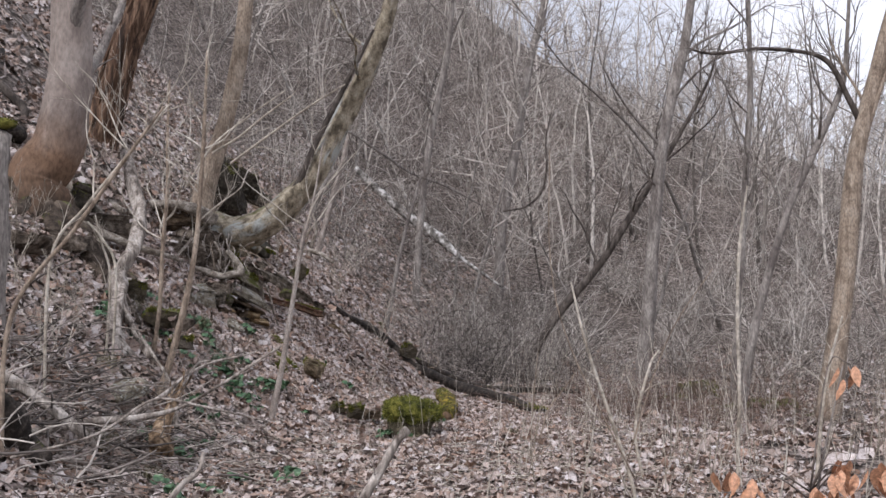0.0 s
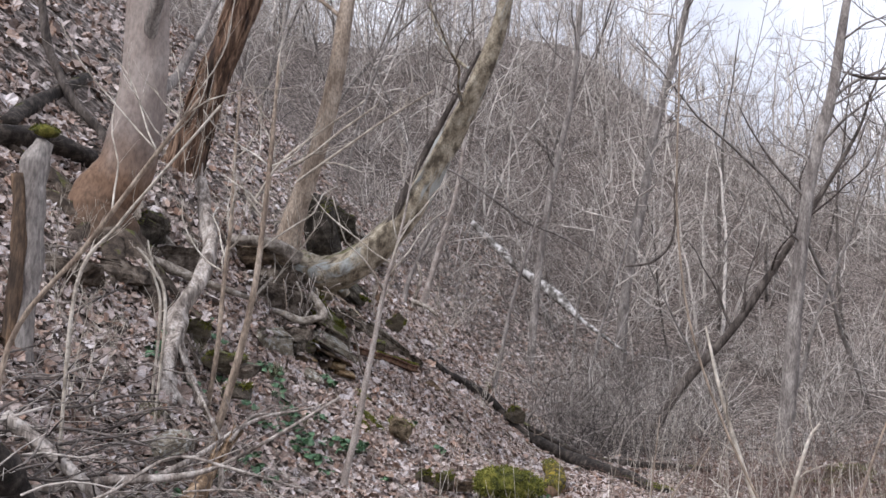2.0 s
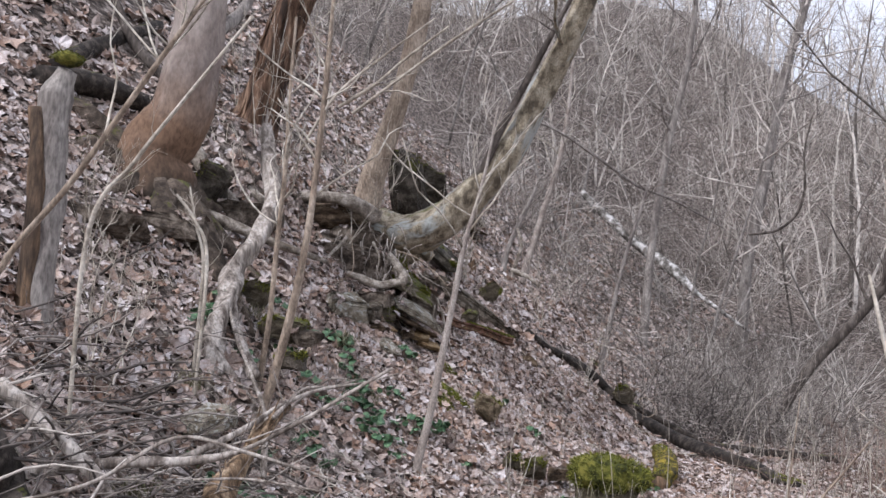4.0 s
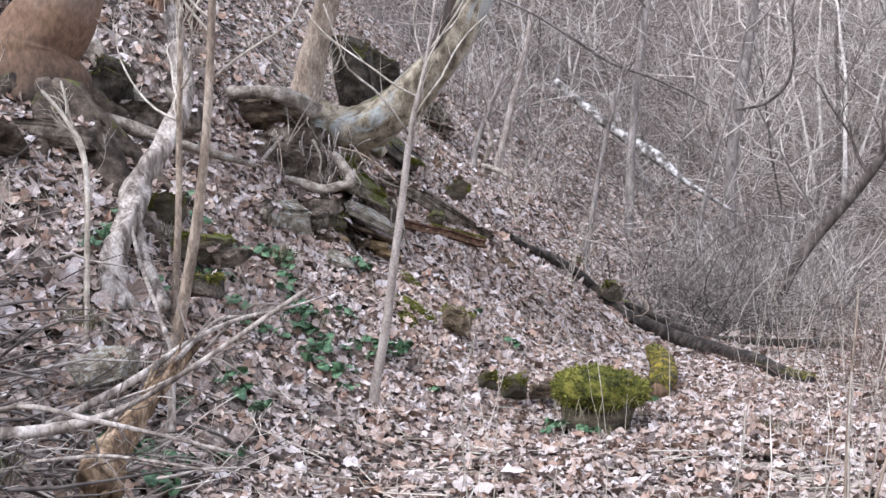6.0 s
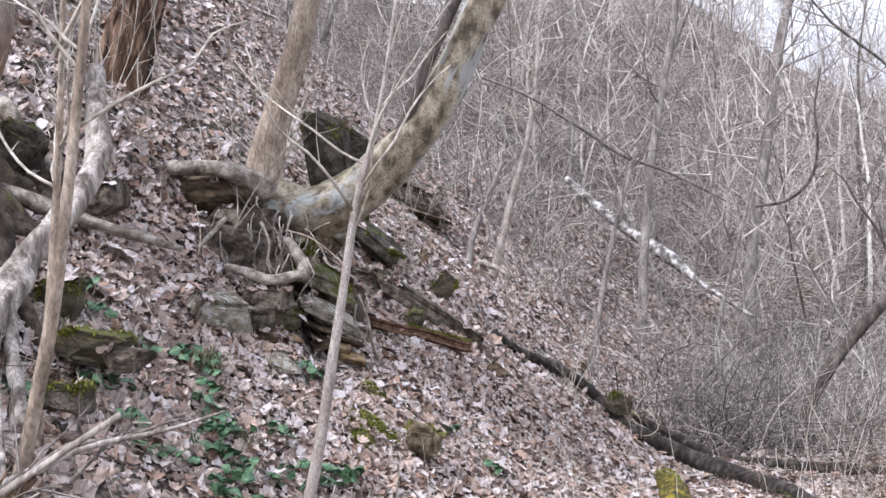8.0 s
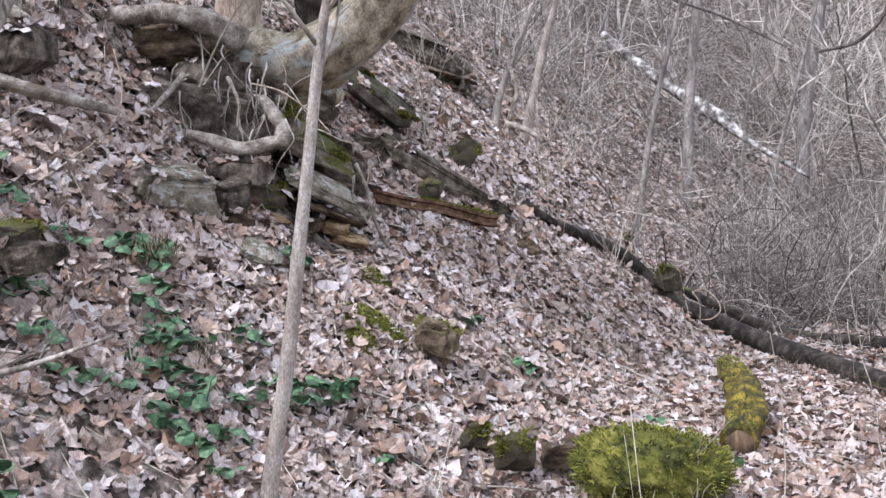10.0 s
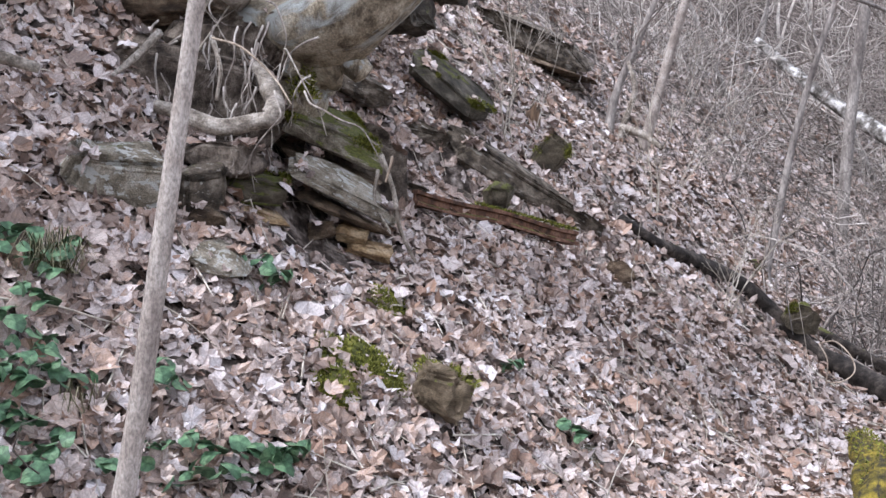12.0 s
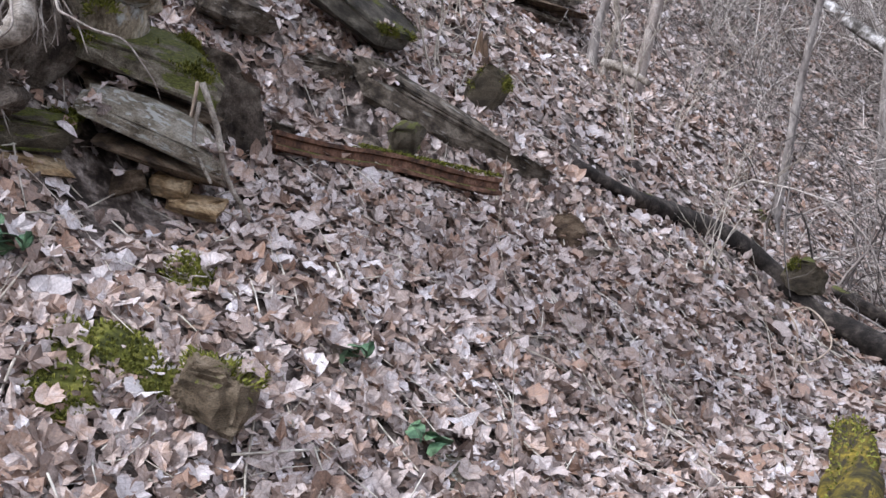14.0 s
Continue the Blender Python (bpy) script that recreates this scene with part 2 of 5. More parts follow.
    if moss:
        split = nt.nodes.new("ShaderNodeSeparateXYZ")
        link(geom.outputs["Normal"], split.inputs[0])
        blot = tex(5.0, 6.0, coord)
        fac = scalar("ADD", split.outputs["Z"], scalar("MULTIPLY", scalar("SUBTRACT", blot, 0.5), 3.2))
        fac = scalar("MULTIPLY", scalar("SUBTRACT", fac, moss_low), 5.0, True)
        fac = scalar("MULTIPLY", fac, moss)
        green = ramp(tex(45.0, 3.0, coord), [(0.3, (0.035, 0.04, 0.010)), (0.55, (0.12, 0.13, 0.022)), (0.75, (0.24, 0.23, 0.05))])
        colour = mix("MIX", fac, colour, green)
    link(colour, bsdf.inputs["Base Color"])
    bsdf.inputs["Roughness"].default_value = rough
    bsdf.inputs["Metallic"].default_value = metal
    bsdf.inputs["Specular IOR Level"].default_value = shine
    if bump:
        b = nt.nodes.new("ShaderNodeBump")
        b.inputs["Strength"].default_value, b.inputs["Distance"].default_value = bump, depth
        link(scalar("ADD", main, scalar("MULTIPLY", grain, 0.5)), b.inputs["Height"])
        link(b.outputs[0], bsdf.inputs["Normal"])
    return m


M = {
    "soil": shade("leafy_soil", [(0.018, 0.013, 0.010), (0.075, 0.056, 0.045), (0.20, 0.165, 0.142), (0.40, 0.345, 0.305)], 8.0, fine=45, bump=0.9, depth=0.03),
    "litter": shade("litter", [(0.09, 0.064, 0.052), (0.21, 0.145, 0.112), (0.36, 0.225, 0.155), (0.36, 0.295, 0.26), (0.49, 0.41, 0.37),
                               (0.57, 0.50, 0.475), (0.42, 0.29, 0.215), (0.64, 0.575, 0.555), (0.25, 0.18, 0.145), (0.55, 0.445, 0.385), (0.14, 0.098, 0.078), (0.34, 0.235, 0.175), (0.66, 0.615, 0.61), (0.46, 0.405, 0.385)],
                    26.0, rough=0.42, bump=0.5, fine=110, depth=0.010, island=True, shine=0.6, speck=0.5, veins=True),
    # the lowest tone is mossy bark with the shade at the roots painted in
    "big_bark": shade("smooth_tan_bark", [(0.19, 0.15, 0.13), (0.30, 0.25, 0.22), (0.38, 0.33, 0.295)], 2.2, (1, 1, 0.5), fine=26, bump=0.25, spread=(0.35, 0.65),
                      speck=0.45, moss=0.5, moss_low=1.1, patch=(0.085, 0.072, 0.06), patch_scale=2.6, patch_cut=(0.60, 0.66), stain_shade=(0.1, 1.45, (0.022, 0.017, 0.012), (0.185, 0.115, 0.074))),
    "red_bark": shade("shaggy_red_bark", [(0.03, 0.018, 0.012), (0.13, 0.076, 0.048), (0.30, 0.20, 0.135)], 11.0, (1, 1, 0.10), fine=50, bump=1.0, depth=0.03),
    "pale_bark": shade("pale_bark", [(0.20, 0.165, 0.145), (0.33, 0.285, 0.25), (0.45, 0.405, 0.365)], 9.0, (1, 1, 0.5), fine=120, bump=0.4, depth=0.008),
    "tan_bark": shade("tan_bark", [(0.19, 0.145, 0.11), (0.32, 0.255, 0.195), (0.42, 0.35, 0.28)], 8.0, (1, 1, 0.4), fine=50, bump=0.4, depth=0.008),
    "grey_bark": shade("grey_bark", [(0.14, 0.12, 0.11), (0.24, 0.215, 0.195), (0.36, 0.33, 0.30)], 6.0, (1, 1, 0.3), fine=40, bump=0.6),
    "dark_bark": shade("dark_bark", [(0.035, 0.028, 0.024), (0.085, 0.07, 0.06), (0.14, 0.12, 0.105)], 7.0, (1, 1, 0.3), fine=40, bump=0.7),
    "lichen_bark": shade("lichen_bark", [(0.10, 0.08, 0.056), (0.29, 0.245, 0.175), (0.47, 0.415, 0.32)], 8.0, (1, 1, 0.7), fine=70, bump=1.0, depth=0.02,
                         patch=(0.40, 0.42, 0.40), patch_scale=4.2, patch_cut=(0.53, 0.60), moss=0.6, moss_low=0.8),
    "root_bark": shade("dark_mossy_root", [(0.03, 0.022, 0.016), (0.085, 0.064, 0.048), (0.17, 0.135, 0.105)], 8.0, fine=70, bump=1.0, depth=0.03, moss=0.7, moss_low=0.9),
    "root_wood": shade("grey_root_wood", [(0.11, 0.09, 0.072), (0.27, 0.235, 0.195), (0.44, 0.40, 0.35)], 9.0, fine=80, bump=0.8, depth=0.012, patch=(0.12, 0.095, 0.07), patch_scale=5.0, patch_cut=(0.56, 0.64)),
    "dead_wood": shade("weathered_dead_wood", [(0.10, 0.08, 0.066), (0.30, 0.26, 0.225), (0.50, 0.455, 0.41)], 10.0, (1, 1, 0.16), fine=46, bump=0.9, depth=0.012),
    "ochre_wood": shade("splintered_ochre_wood", [(0.05, 0.032, 0.02), (0.20, 0.13, 0.075), (0.40, 0.30, 0.20)], 12.0, (1, 1, 0.2), fine=70, bump=1.0, depth=0.02),
    "rot_wood": shade("rotting_wood", [(0.04, 0.028, 0.02), (0.10, 0.068, 0.046), (0.20, 0.13, 0.08)], 9.0, (1, 1, 0.2), fine=46, bump=0.9, depth=0.015),
    "wet_log": shade("dark_log_bark", [(0.012, 0.009, 0.007), (0.034, 0.027, 0.022), (0.10, 0.082, 0.068)], 9.0, fine=90, bump=0.9, moss=0.8, moss_low=1.15),
    "birch": shade("white_birch_bark", [(0.05, 0.044, 0.038), (0.13, 0.118, 0.105), (0.30, 0.285, 0.265), (0.62, 0.60, 0.58)], 4.0, fine=30, bump=0.6),
    "twig": shade("brown_twig", [(0.10, 0.082, 0.07), (0.19, 0.16, 0.14), (0.30, 0.265, 0.235)], 2.0, fine=20, bump=0.0),
    "pale_twig": shade("pale_dry_twig", [(0.28, 0.24, 0.19), (0.48, 0.43, 0.36), (0.68, 0.635, 0.56)], 2.0, fine=20, bump=0.0),
    # palette lightened so distance haze and sunlight on the twigs are in the colour
    "far_twig": shade("far_grey_twig", [(0.08, 0.069, 0.06), (0.27, 0.235, 0.208), (0.48, 0.43, 0.385), (0.64, 0.59, 0.535), (0.76, 0.71, 0.655)], 0.4, fine=6, bump=0.0, island=True),
    "brush": shade("brush_twig", [(0.05, 0.042, 0.038), (0.11, 0.095, 0.085), (0.18, 0.155, 0.14), (0.34, 0.30, 0.265), (0.55, 0.50, 0.45)], 0.8, fine=12, bump=0.0, island=True),
    "red_brush": shade("red_brown_brush", [(0.06, 0.036, 0.028), (0.13, 0.082, 0.064), (0.22, 0.15, 0.12), (0.36, 0.28, 0.235)], 0.8, fine=12, bump=0.0, island=True),
    "grey_stone": shade("grey_lichen_stone", [(0.12, 0.10, 0.07), (0.26, 0.225, 0.17), (0.40, 0.365, 0.30)], 9.0, fine=120, bump=1.0, depth=0.03, patch=(0.44, 0.435, 0.40), patch_scale=9.0, patch_cut=(0.55, 0.58), moss=0.6, moss_low=1.15),
    "dark_stone": shade("dark_toned_stone", [(0.03, 0.023, 0.016), (0.095, 0.075, 0.054), (0.22, 0.185, 0.145)], 9.0, (1, 1, 1.6), fine=120, bump=1.0, depth=0.03, patch=(0.25, 0.23, 0.20), patch_scale=9.0, patch_cut=(0.60, 0.63), moss=0.5, moss_low=1.2),
    "brown_stone": shade("brown_sandstone", [(0.04, 0.026, 0.016), (0.14, 0.096, 0.06), (0.27, 0.205, 0.14)], 7.0, (1, 1, 2.2), fine=120, bump=1.0, depth=0.04),
    "ochre_stone": shade("ochre_sandstone", [(0.10, 0.062, 0.03), (0.26, 0.175, 0.09), (0.38, 0.29, 0.18)], 6.0, (1, 1, 2.0), fine=40, bump=0.7),
    "earth_stone": shade("earthy_dark_rock", [(0.03, 0.022, 0.016), (0.12, 0.094, 0.072), (0.28, 0.235, 0.19)], 9.0, fine=130, bump=1.0, depth=0.04),
    "moss": shade("green_moss", [(0.028, 0.032, 0.008), (0.10, 0.105, 0.018), (0.22, 0.205, 0.045)], 7.0, fine=60, bump=0.8, rough=0.95, depth=0.015),
    "moss_fibre": shade("moss_fibre", [(0.055, 0.06, 0.012), (0.15, 0.158, 0.025), (0.30, 0.295, 0.06)], 5.0, fine=40, bump=0.0, rough=0.95, island=True),
    "far_bark": shade("far_grey_bark", [(0.12, 0.107, 0.096), (0.22, 0.20, 0.182), (0.33, 0.305, 0.28)], 1.0, fine=9, bump=0.0),
    "gold_moss": shade("golden_moss", [(0.04, 0.034, 0.012), (0.15, 0.12, 0.02), (0.33, 0.25, 0.03)], 7.0, fine=90, bump=1.0, rough=0.95, depth=0.03, patch=(0.045, 0.036, 0.02), patch_scale=11.0, patch_cut=(0.50, 0.60)),
    "rust": shade("rusted_steel", [(0.055, 0.03, 0.02), (0.13, 0.065, 0.04), (0.22, 0.125, 0.085)], 12.0, fine=70, bump=0.5, rough=0.8, metal=0.15, moss=0.9, moss_low=0.75),
    "green": shade("green_herb_leaf", [(0.04, 0.085, 0.045), (0.085, 0.165, 0.085), (0.15, 0.245, 0.13)], 12.0, fine=60, bump=0.3, rough=0.5, depth=0.004),
    "grass": shade("dry_grass", [(0.07, 0.075, 0.035), (0.17, 0.155, 0.09), (0.30, 0.27, 0.18)], 6.0, fine=30, bump=0.0, island=True),
    "orange": shade("orange_dry_leaf", [(0.40, 0.15, 0.07), (0.55, 0.28, 0.16), (0.62, 0.44, 0.33)], 9.0, fine=60, bump=0.4, rough=0.6, depth=0.004, island=True),
}
M["mossy_grey_stone"] = shade("mossy_grey_stone", [(0.07, 0.055, 0.036), (0.18, 0.15, 0.105), (0.32, 0.285, 0.22)], 9.0, fine=120, bump=1.0, depth=0.05, moss=0.95, moss_low=0.4)
M["mossy_brown_stone"] = shade("mossy_brown_stone", [(0.055, 0.044, 0.03), (0.11, 0.09, 0.06), (0.18, 0.15, 0.105)], 5.0, (1, 1, 2), fine=120, bump=1.0, depth=0.04, moss=0.9, moss_low=0.55)
M["mossy_dark_stone"] = shade("mossy_dark_stone", [(0.035, 0.03, 0.022), (0.085, 0.073, 0.055), (0.18, 0.16, 0.125)], 6.0, (1, 1, 2), fine=120, bump=1.0, depth=0.04, moss=0.85, moss_low=0.75)
M["mossy_earth_stone"] = shade("mossy_earth_rock", [(0.02, 0.016, 0.012), (0.055, 0.046, 0.034), (0.12, 0.10, 0.08)], 6.0, fine=50, bump=1.0, moss=0.85, moss_low=0.7)
M["mossy_ochre_stone"] = shade("mossy_ochre_stone", [(0.08, 0.06, 0.035), (0.165, 0.125, 0.08), (0.26, 0.205, 0.14)], 6.0, (1, 1, 2), fine=120, bump=1.0, depth=0.03, moss=0.85, moss_low=1.0)

# ---- ground ----
xs = np.concatenate([-7 - np.geomspace(0.1, 900, 56)[::-1], np.arange(-7, 4, 0.07), 4 + np.geomspace(0.1, 900, 56)])
ys = np.concatenate([7 - np.geomspace(0.1, 600, 40)[::-1], np.arange(7, 25, 0.08), 25 + np.geomspace(0.1, 900, 76)])
gx, gy = np.meshgrid(xs, ys)
nx, ny = len(xs), len(ys)
gi, gj = np.meshgrid(np.arange(nx - 1), np.arange(ny - 1))
quads = np.stack([gj * nx + gi, gj * nx + gi + 1, (gj + 1) * nx + gi + 1, (gj + 1) * nx + gi], -1).reshape(-1, 4)
ground = new("ground", Geo().add(np.stack([gx, gy, height(gx, gy)], -1), quads).mesh("ground"))
ground.data.materials.append(M["soil"])
tagged(ground, "dark forest soil of a wooded bank and valley floor", "ground", kind="structure")


def normals(x, y, e=0.05):
    n = np.stack([height(x - e, y) - height(x + e, y), height(x, y - e) - height(x, y + e), np.full(len(x), 2 * e)], -1)
    return n / np.linalg.norm(n, axis=1)[:, None]


# ---- fallen leaves ----
def lobed_outline(kind):
    """A leaf about one unit across: a five-lobed one, a deeply lobed one and a plain oval one."""
    if kind == 0:
        ang = np.radians([-90, -62, -28, -8, 16, 38, 62, 78, 90, 102, 118, 142, 164, 188, 208, 242])
        rad = np.array([0.34, 0.45, 0.53, 0.43, 0.55, 0.45, 0.49, 0.46, 0.58, 0.46, 0.49, 0.45, 0.55, 0.43, 0.53, 0.45])
    elif kind == 1:
        ang = np.radians([-90, -50, -25, 0, 25, 50, 72, 90, 108, 130, 155, 180, 205, 230])
        rad = np.array([0.5, 0.3, 0.36, 0.28, 0.38, 0.31, 0.42, 0.56, 0.42, 0.31, 0.38, 0.28, 0.36, 0.3])
    else:
        ang = np.radians([-90, -55, -20, 20, 60, 90, 120, 160, 200, 235])
        rad = np.array([0.55, 0.32, 0.25, 0.25, 0.36, 0.58, 0.36, 0.25, 0.25, 0.32])
    return np.stack([np.cos(ang) * rad, np.sin(ang) * rad], -1)


def scatter_leaves(geo, x, y, size, kind, rng, lift=(0.004, 0.05), tilt=0.22, z0=None, up=None):
    n = len(x)
    if not n:
        return
    flat = np.concatenate([[[0.0, 0.0]], lobed_outline(kind)])
    k = len(flat)
    jag = 1 + rng.normal(0, 0.12, (n, k, 1))
    curl = np.where(rng.uniform(0, 1, (n, 1)) < 0.3, 2.2, 0.85)
    v2 = flat[None] * jag * np.stack([rng.uniform(0.7, 1.0, n), np.ones(n)], -1)[:, None]
    geo.flat.append(np.broadcast_to(flat[None], v2.shape).reshape(-1, 2))
    cx, cy, fold = rng.normal(0.25, 0.75, (n, 1)), rng.normal(0.3, 0.75, (n, 1)), rng.uniform(-0.35, 0.55, (n, 1))
    z = curl * cx * v2[:, :, 0] ** 2 + curl * cy * v2[:, :, 1] ** 2 + fold * np.abs(v2[:, :, 0]) + rng.normal(0, 0.075, (n, k))
    z = np.clip(z, -0.24, 0.36)
    v = np.concatenate([v2, z[:, :, None]], -1) * size[:, None, None]
    nrm = (normals(x, y) if up is None else up) + rng.normal(0, tilt, (n, 3))
    nrm /= np.linalg.norm(nrm, axis=1)[:, None]
    a = np.cross(nrm, rng.normal(0, 1, (n, 3)))
    a /= np.linalg.norm(a, axis=1)[:, None]
    b = np.cross(nrm, a)
    pos = np.stack([x, y, (height(x, y) if z0 is None else z0) + rng.uniform(*lift, n)], -1)
    w = pos[:, None] + v[:, :, :1] * a[:, None] + v[:, :, 1:2] * b[:, None] + v[:, :, 2:] * nrm[:, None]
    j = np.arange(1, k)
    tri = np.stack([np.zeros(k - 1, int), j, np.where(j + 1 < k, j + 1, 1)], -1)
    geo.add(w, (tri[None] + (np.arange(n) * k)[:, None, None]).reshape(-1, 3))


leaf_rng = np.random.default_rng(21)
litter = Geo()
for x0, x1, y0, y1, density, s0, s1 in ((-4.6, 1.8, 12.2, 19.0, 860, 0.055, 0.145), (-6.2, 3.6, 7.5, 12.2, 330, 0.05, 0.13), (-6.5, -4.6, 12.2, 26, 140, 0.08, 0.17),
                                         (1.8, 4.5, 12.2, 26, 170, 0.06, 0.14), (-4.6, 1.8, 19, 27, 190, 0.08, 0.17), (-16, -6.5, 7, 34, 36, 0.14, 0.26),
                                         (-6.5, 3, 27, 42, 40, 0.14, 0.26), (3, 14, 6, 34, 28, 0.12, 0.24), (-3, 4.5, 2, 7.5, 150, 0.05, 0.13), (-7.5, -3, 7.5, 14, 110, 0.09, 0.18)):
    count = int((x1 - x0) * (y1 - y0) * density)
    lx, ly = leaf_rng.uniform(x0, x1, count), leaf_rng.uniform(y0, y1, count)
    bare = np.exp(-((lx + 3.1) / 0.5) ** 2 - ((ly - 15.2) / 0.8) ** 2) + 0.8 * np.exp(-((lx + 3.25) / 0.3) ** 2 - ((ly - 17.9) / 0.5) ** 2)
    keep = leaf_rng.uniform(0, 1, count) > bare
    lx, ly, count = lx[keep], ly[keep], int(keep.sum())
    size = leaf_rng.uniform(s0, s1, count) * leaf_rng.choice([0.75, 1.0, 1.25], count, p=[0.35, 0.45, 0.2])
    which = leaf_rng.choice(3, count, p=[0.42, 0.33, 0.25])
    for kind in range(3):
        pick = which == kind
        scatter_leaves(litter, lx[pick], ly[pick], size[pick], kind, leaf_rng)
leaf_litter = new("leaf_litter", litter.mesh("leaf_litter", soft=False))
leaf_litter.data.materials.append(M["litter"])
tagged(leaf_litter, "thick litter of dry tan and grey-brown fallen leaves", "leaves", kind="stuff")

# ---- small sticks in the litter ----
stick_rng = np.random.default_rng(5)
sticks = Geo()
for _ in range(2600):
    x, y = stick_rng.uniform(-5.5, 2.5), stick_rng.uniform(7.5, 24)
    l, a = stick_rng.uniform(0.12, 0.6), stick_rng.uniform(0, 2 * math.pi)
    p = [(x + math.cos(a) * l * u + stick_rng.normal(0, 0.015), y + math.sin(a) * l * u, 0) for u in (0, 0.5, 1)]
    p = [(q[0], q[1], float(height(q[0], q[1])) + stick_rng.uniform(0.03, 0.075)) for q in p]
    r = stick_rng.uniform(0.002, 0.006)
    tube(sticks, p, [r, r, r * 0.6], 4, 1, cap=False)
litter_sticks = new("twig_litter", sticks.mesh("twig_litter"))
litter_sticks.data.materials.append(M["pale_twig"])
tagged(litter_sticks, "thin pale dry twigs lying among fallen leaves", "twigs", kind="stuff")

# ---- trees ----
tree_rng = np.random.default_rng(11)


def twigs_on(ob, spine, radii, count, length, material, start=0.15, up=0.25):
    """Bare twigs along a limb, each a part of its own with its finer twigs."""
    for _ in range(count):
        g = Geo()
        sprout(tree_rng, g, spine, radii, 1, length, 1, start, up=up)
        part("twig", g, material, ob)


def big_tree(points, radii):
    ob = thing("big_tree", points[0], "thick leaning tree with smooth tan and grey bark", "tree")
    x, y, z = points[1]
    lower = [(points[0][0] - 0.12, y - 0.02, z - 0.6), (points[0][0] - 0.1, y - 0.02, z - 0.3), (x - 0.09, y - 0.02, z + 0.02), (x - 0.04, y, z + 0.3)]
    g = Geo()
    p, r = tube(g, lower + list(points[2:]), [0.74, 0.60, 0.46, 0.375] + list(radii[2:]), 40, 8, 0.09)
    part("trunk", g, M["big_bark"], ob)
    for a, reach in ((-2.9, 1.1), (-2.2, 0.9), (-1.6, 0.7), (-1.0, 0.9), (-0.4, 1.3), (0.15, 1.2), (0.9, 0.8)):
        steps = [(x + math.cos(a) * u * reach, y + math.sin(a) * u * reach, u) for u in (0.2, 0.45, 0.75, 1.0, 1.3)]
        root = [(px, py, float(height(px, py)) - 0.02 + (z - float(height(px, py))) * max(0, 1 - u * 1.5) * 0.45) for px, py, u in steps]
        g = Geo()
        tube(g, root, [0.2, 0.17, 0.12, 0.07, 0.03], 12, 5, 0.45)
        part("root", g, M["root_bark"], ob, "dark mossy root")
    for k in range(5):
        i = int(len(p) * (0.62 + 0.08 * k))
        s = branch_spine(tree_rng, p[i], (tree_rng.normal(0, 1), tree_rng.normal(0, 1), 0.9), 3.0, steps=6)
        g = Geo()
        tube(g, s, [0.09, 0.02], 8, 2, 0.1)
        limb = part("limb", g, M["grey_bark"], ob)
        twigs_on(limb, s, [0.09, 0.02], 8, 1.4, M["twig"])


def shaggy_tree(points, radii):
    ob = thing("shaggy_tree", points[0], "reddish-brown tree with shaggy peeling bark strips", "tree")
    g = Geo()
    p, r = tube(g, points, radii, 22, 7, 0.16, ridges=9, flare=0.3)
    part("trunk", g, M["red_bark"], ob)
    for k in range(34):
        a, i0, n = tree_rng.uniform(0, 6.28), int(tree_rng.integers(0, 26)), int(tree_rng.integers(4, 11))
        i1 = min(i0 + n, len(p) - 1)
        strip = [p[i] + np.array([math.cos(a), math.sin(a), 0]) * (r[i] * 1.02 + tree_rng.uniform(0.0, 0.03)) for i in range(i0, i1 + 1)]
        g = Geo()
        w = tree_rng.uniform(0.010, 0.028)
        tube(g, strip, [w * 0.4, w, w, w * 0.3], 5, 1)
        part("bark_strip", g, M["red_bark"], ob)
    for k in range(5):
        i = int(len(p) * (0.5 + 0.1 * k))
        s = branch_spine(tree_rng, p[i], (tree_rng.normal(0, 1), tree_rng.normal(0, 1), 0.7), 3.0, steps=6)
        g = Geo()
        tube(g, s, [0.07, 0.015], 7, 2, 0.1)
        limb = part("limb", g, M["red_bark"], ob)
        twigs_on(limb, s, [0.07, 0.015], 8, 1.4, M["twig"])


def forest_tree(name, points, radii, bark, label, limbs=6, limb_length=2.4, twig="twig", sides=14, flare=0.25, start=0.5, group="", ridges=0):
    ob = thing(name, points[0], label, "tree", group)
    g = Geo()
    tip = Vector(points[-1]) - Vector(points[-2])
    tip = (tip.normalized() + Vector((0, 0, 0.5))).normalized() * max(2.0, radii[-1] * 40)
    points = list(points) + [tuple(Vector(points[-1]) + tip * 0.5), tuple(Vector(points[-1]) + tip + Vector((0.2, 0.1, 0.2)))]
    radii = list(radii) + [radii[-1] * 0.65, radii[-1] * 0.15]
    p, r = tube(g, points, radii, sides, 6, 0.12, flare=flare, ridges=ridges)
    part("trunk", g, M[bark], ob)
    for k in range(limbs):
        u = start + (0.98 - start) * (k + tree_rng.uniform(0, 0.8)) / max(limbs, 1)
        i = min(int(len(p) * u), len(p) - 2)
        along = p[i + 1] - p[i]
        along = along / np.linalg.norm(along)
        out = tree_rng.normal(0, 1, 3) * (1, 1, 0.25)
        way = along * 0.75 + 0.8 * out / np.linalg.norm(out)
        length = limb_length * tree_rng.uniform(0.7, 1.2)
        s = branch_spine(tree_rng, p[i], way / np.linalg.norm(way), length, steps=6, wobble=0.16)
        lr = max(0.006, min(r[i] * 0.42, 0.014 * length))
        g = Geo()
        tube(g, s, [lr, lr * 0.25], 7, 2, 0.08)
        limb = part("limb", g, M[bark], ob)
        twigs_on(limb, s, [lr, lr * 0.25], 8, length * 0.5, M[twig])
    return ob


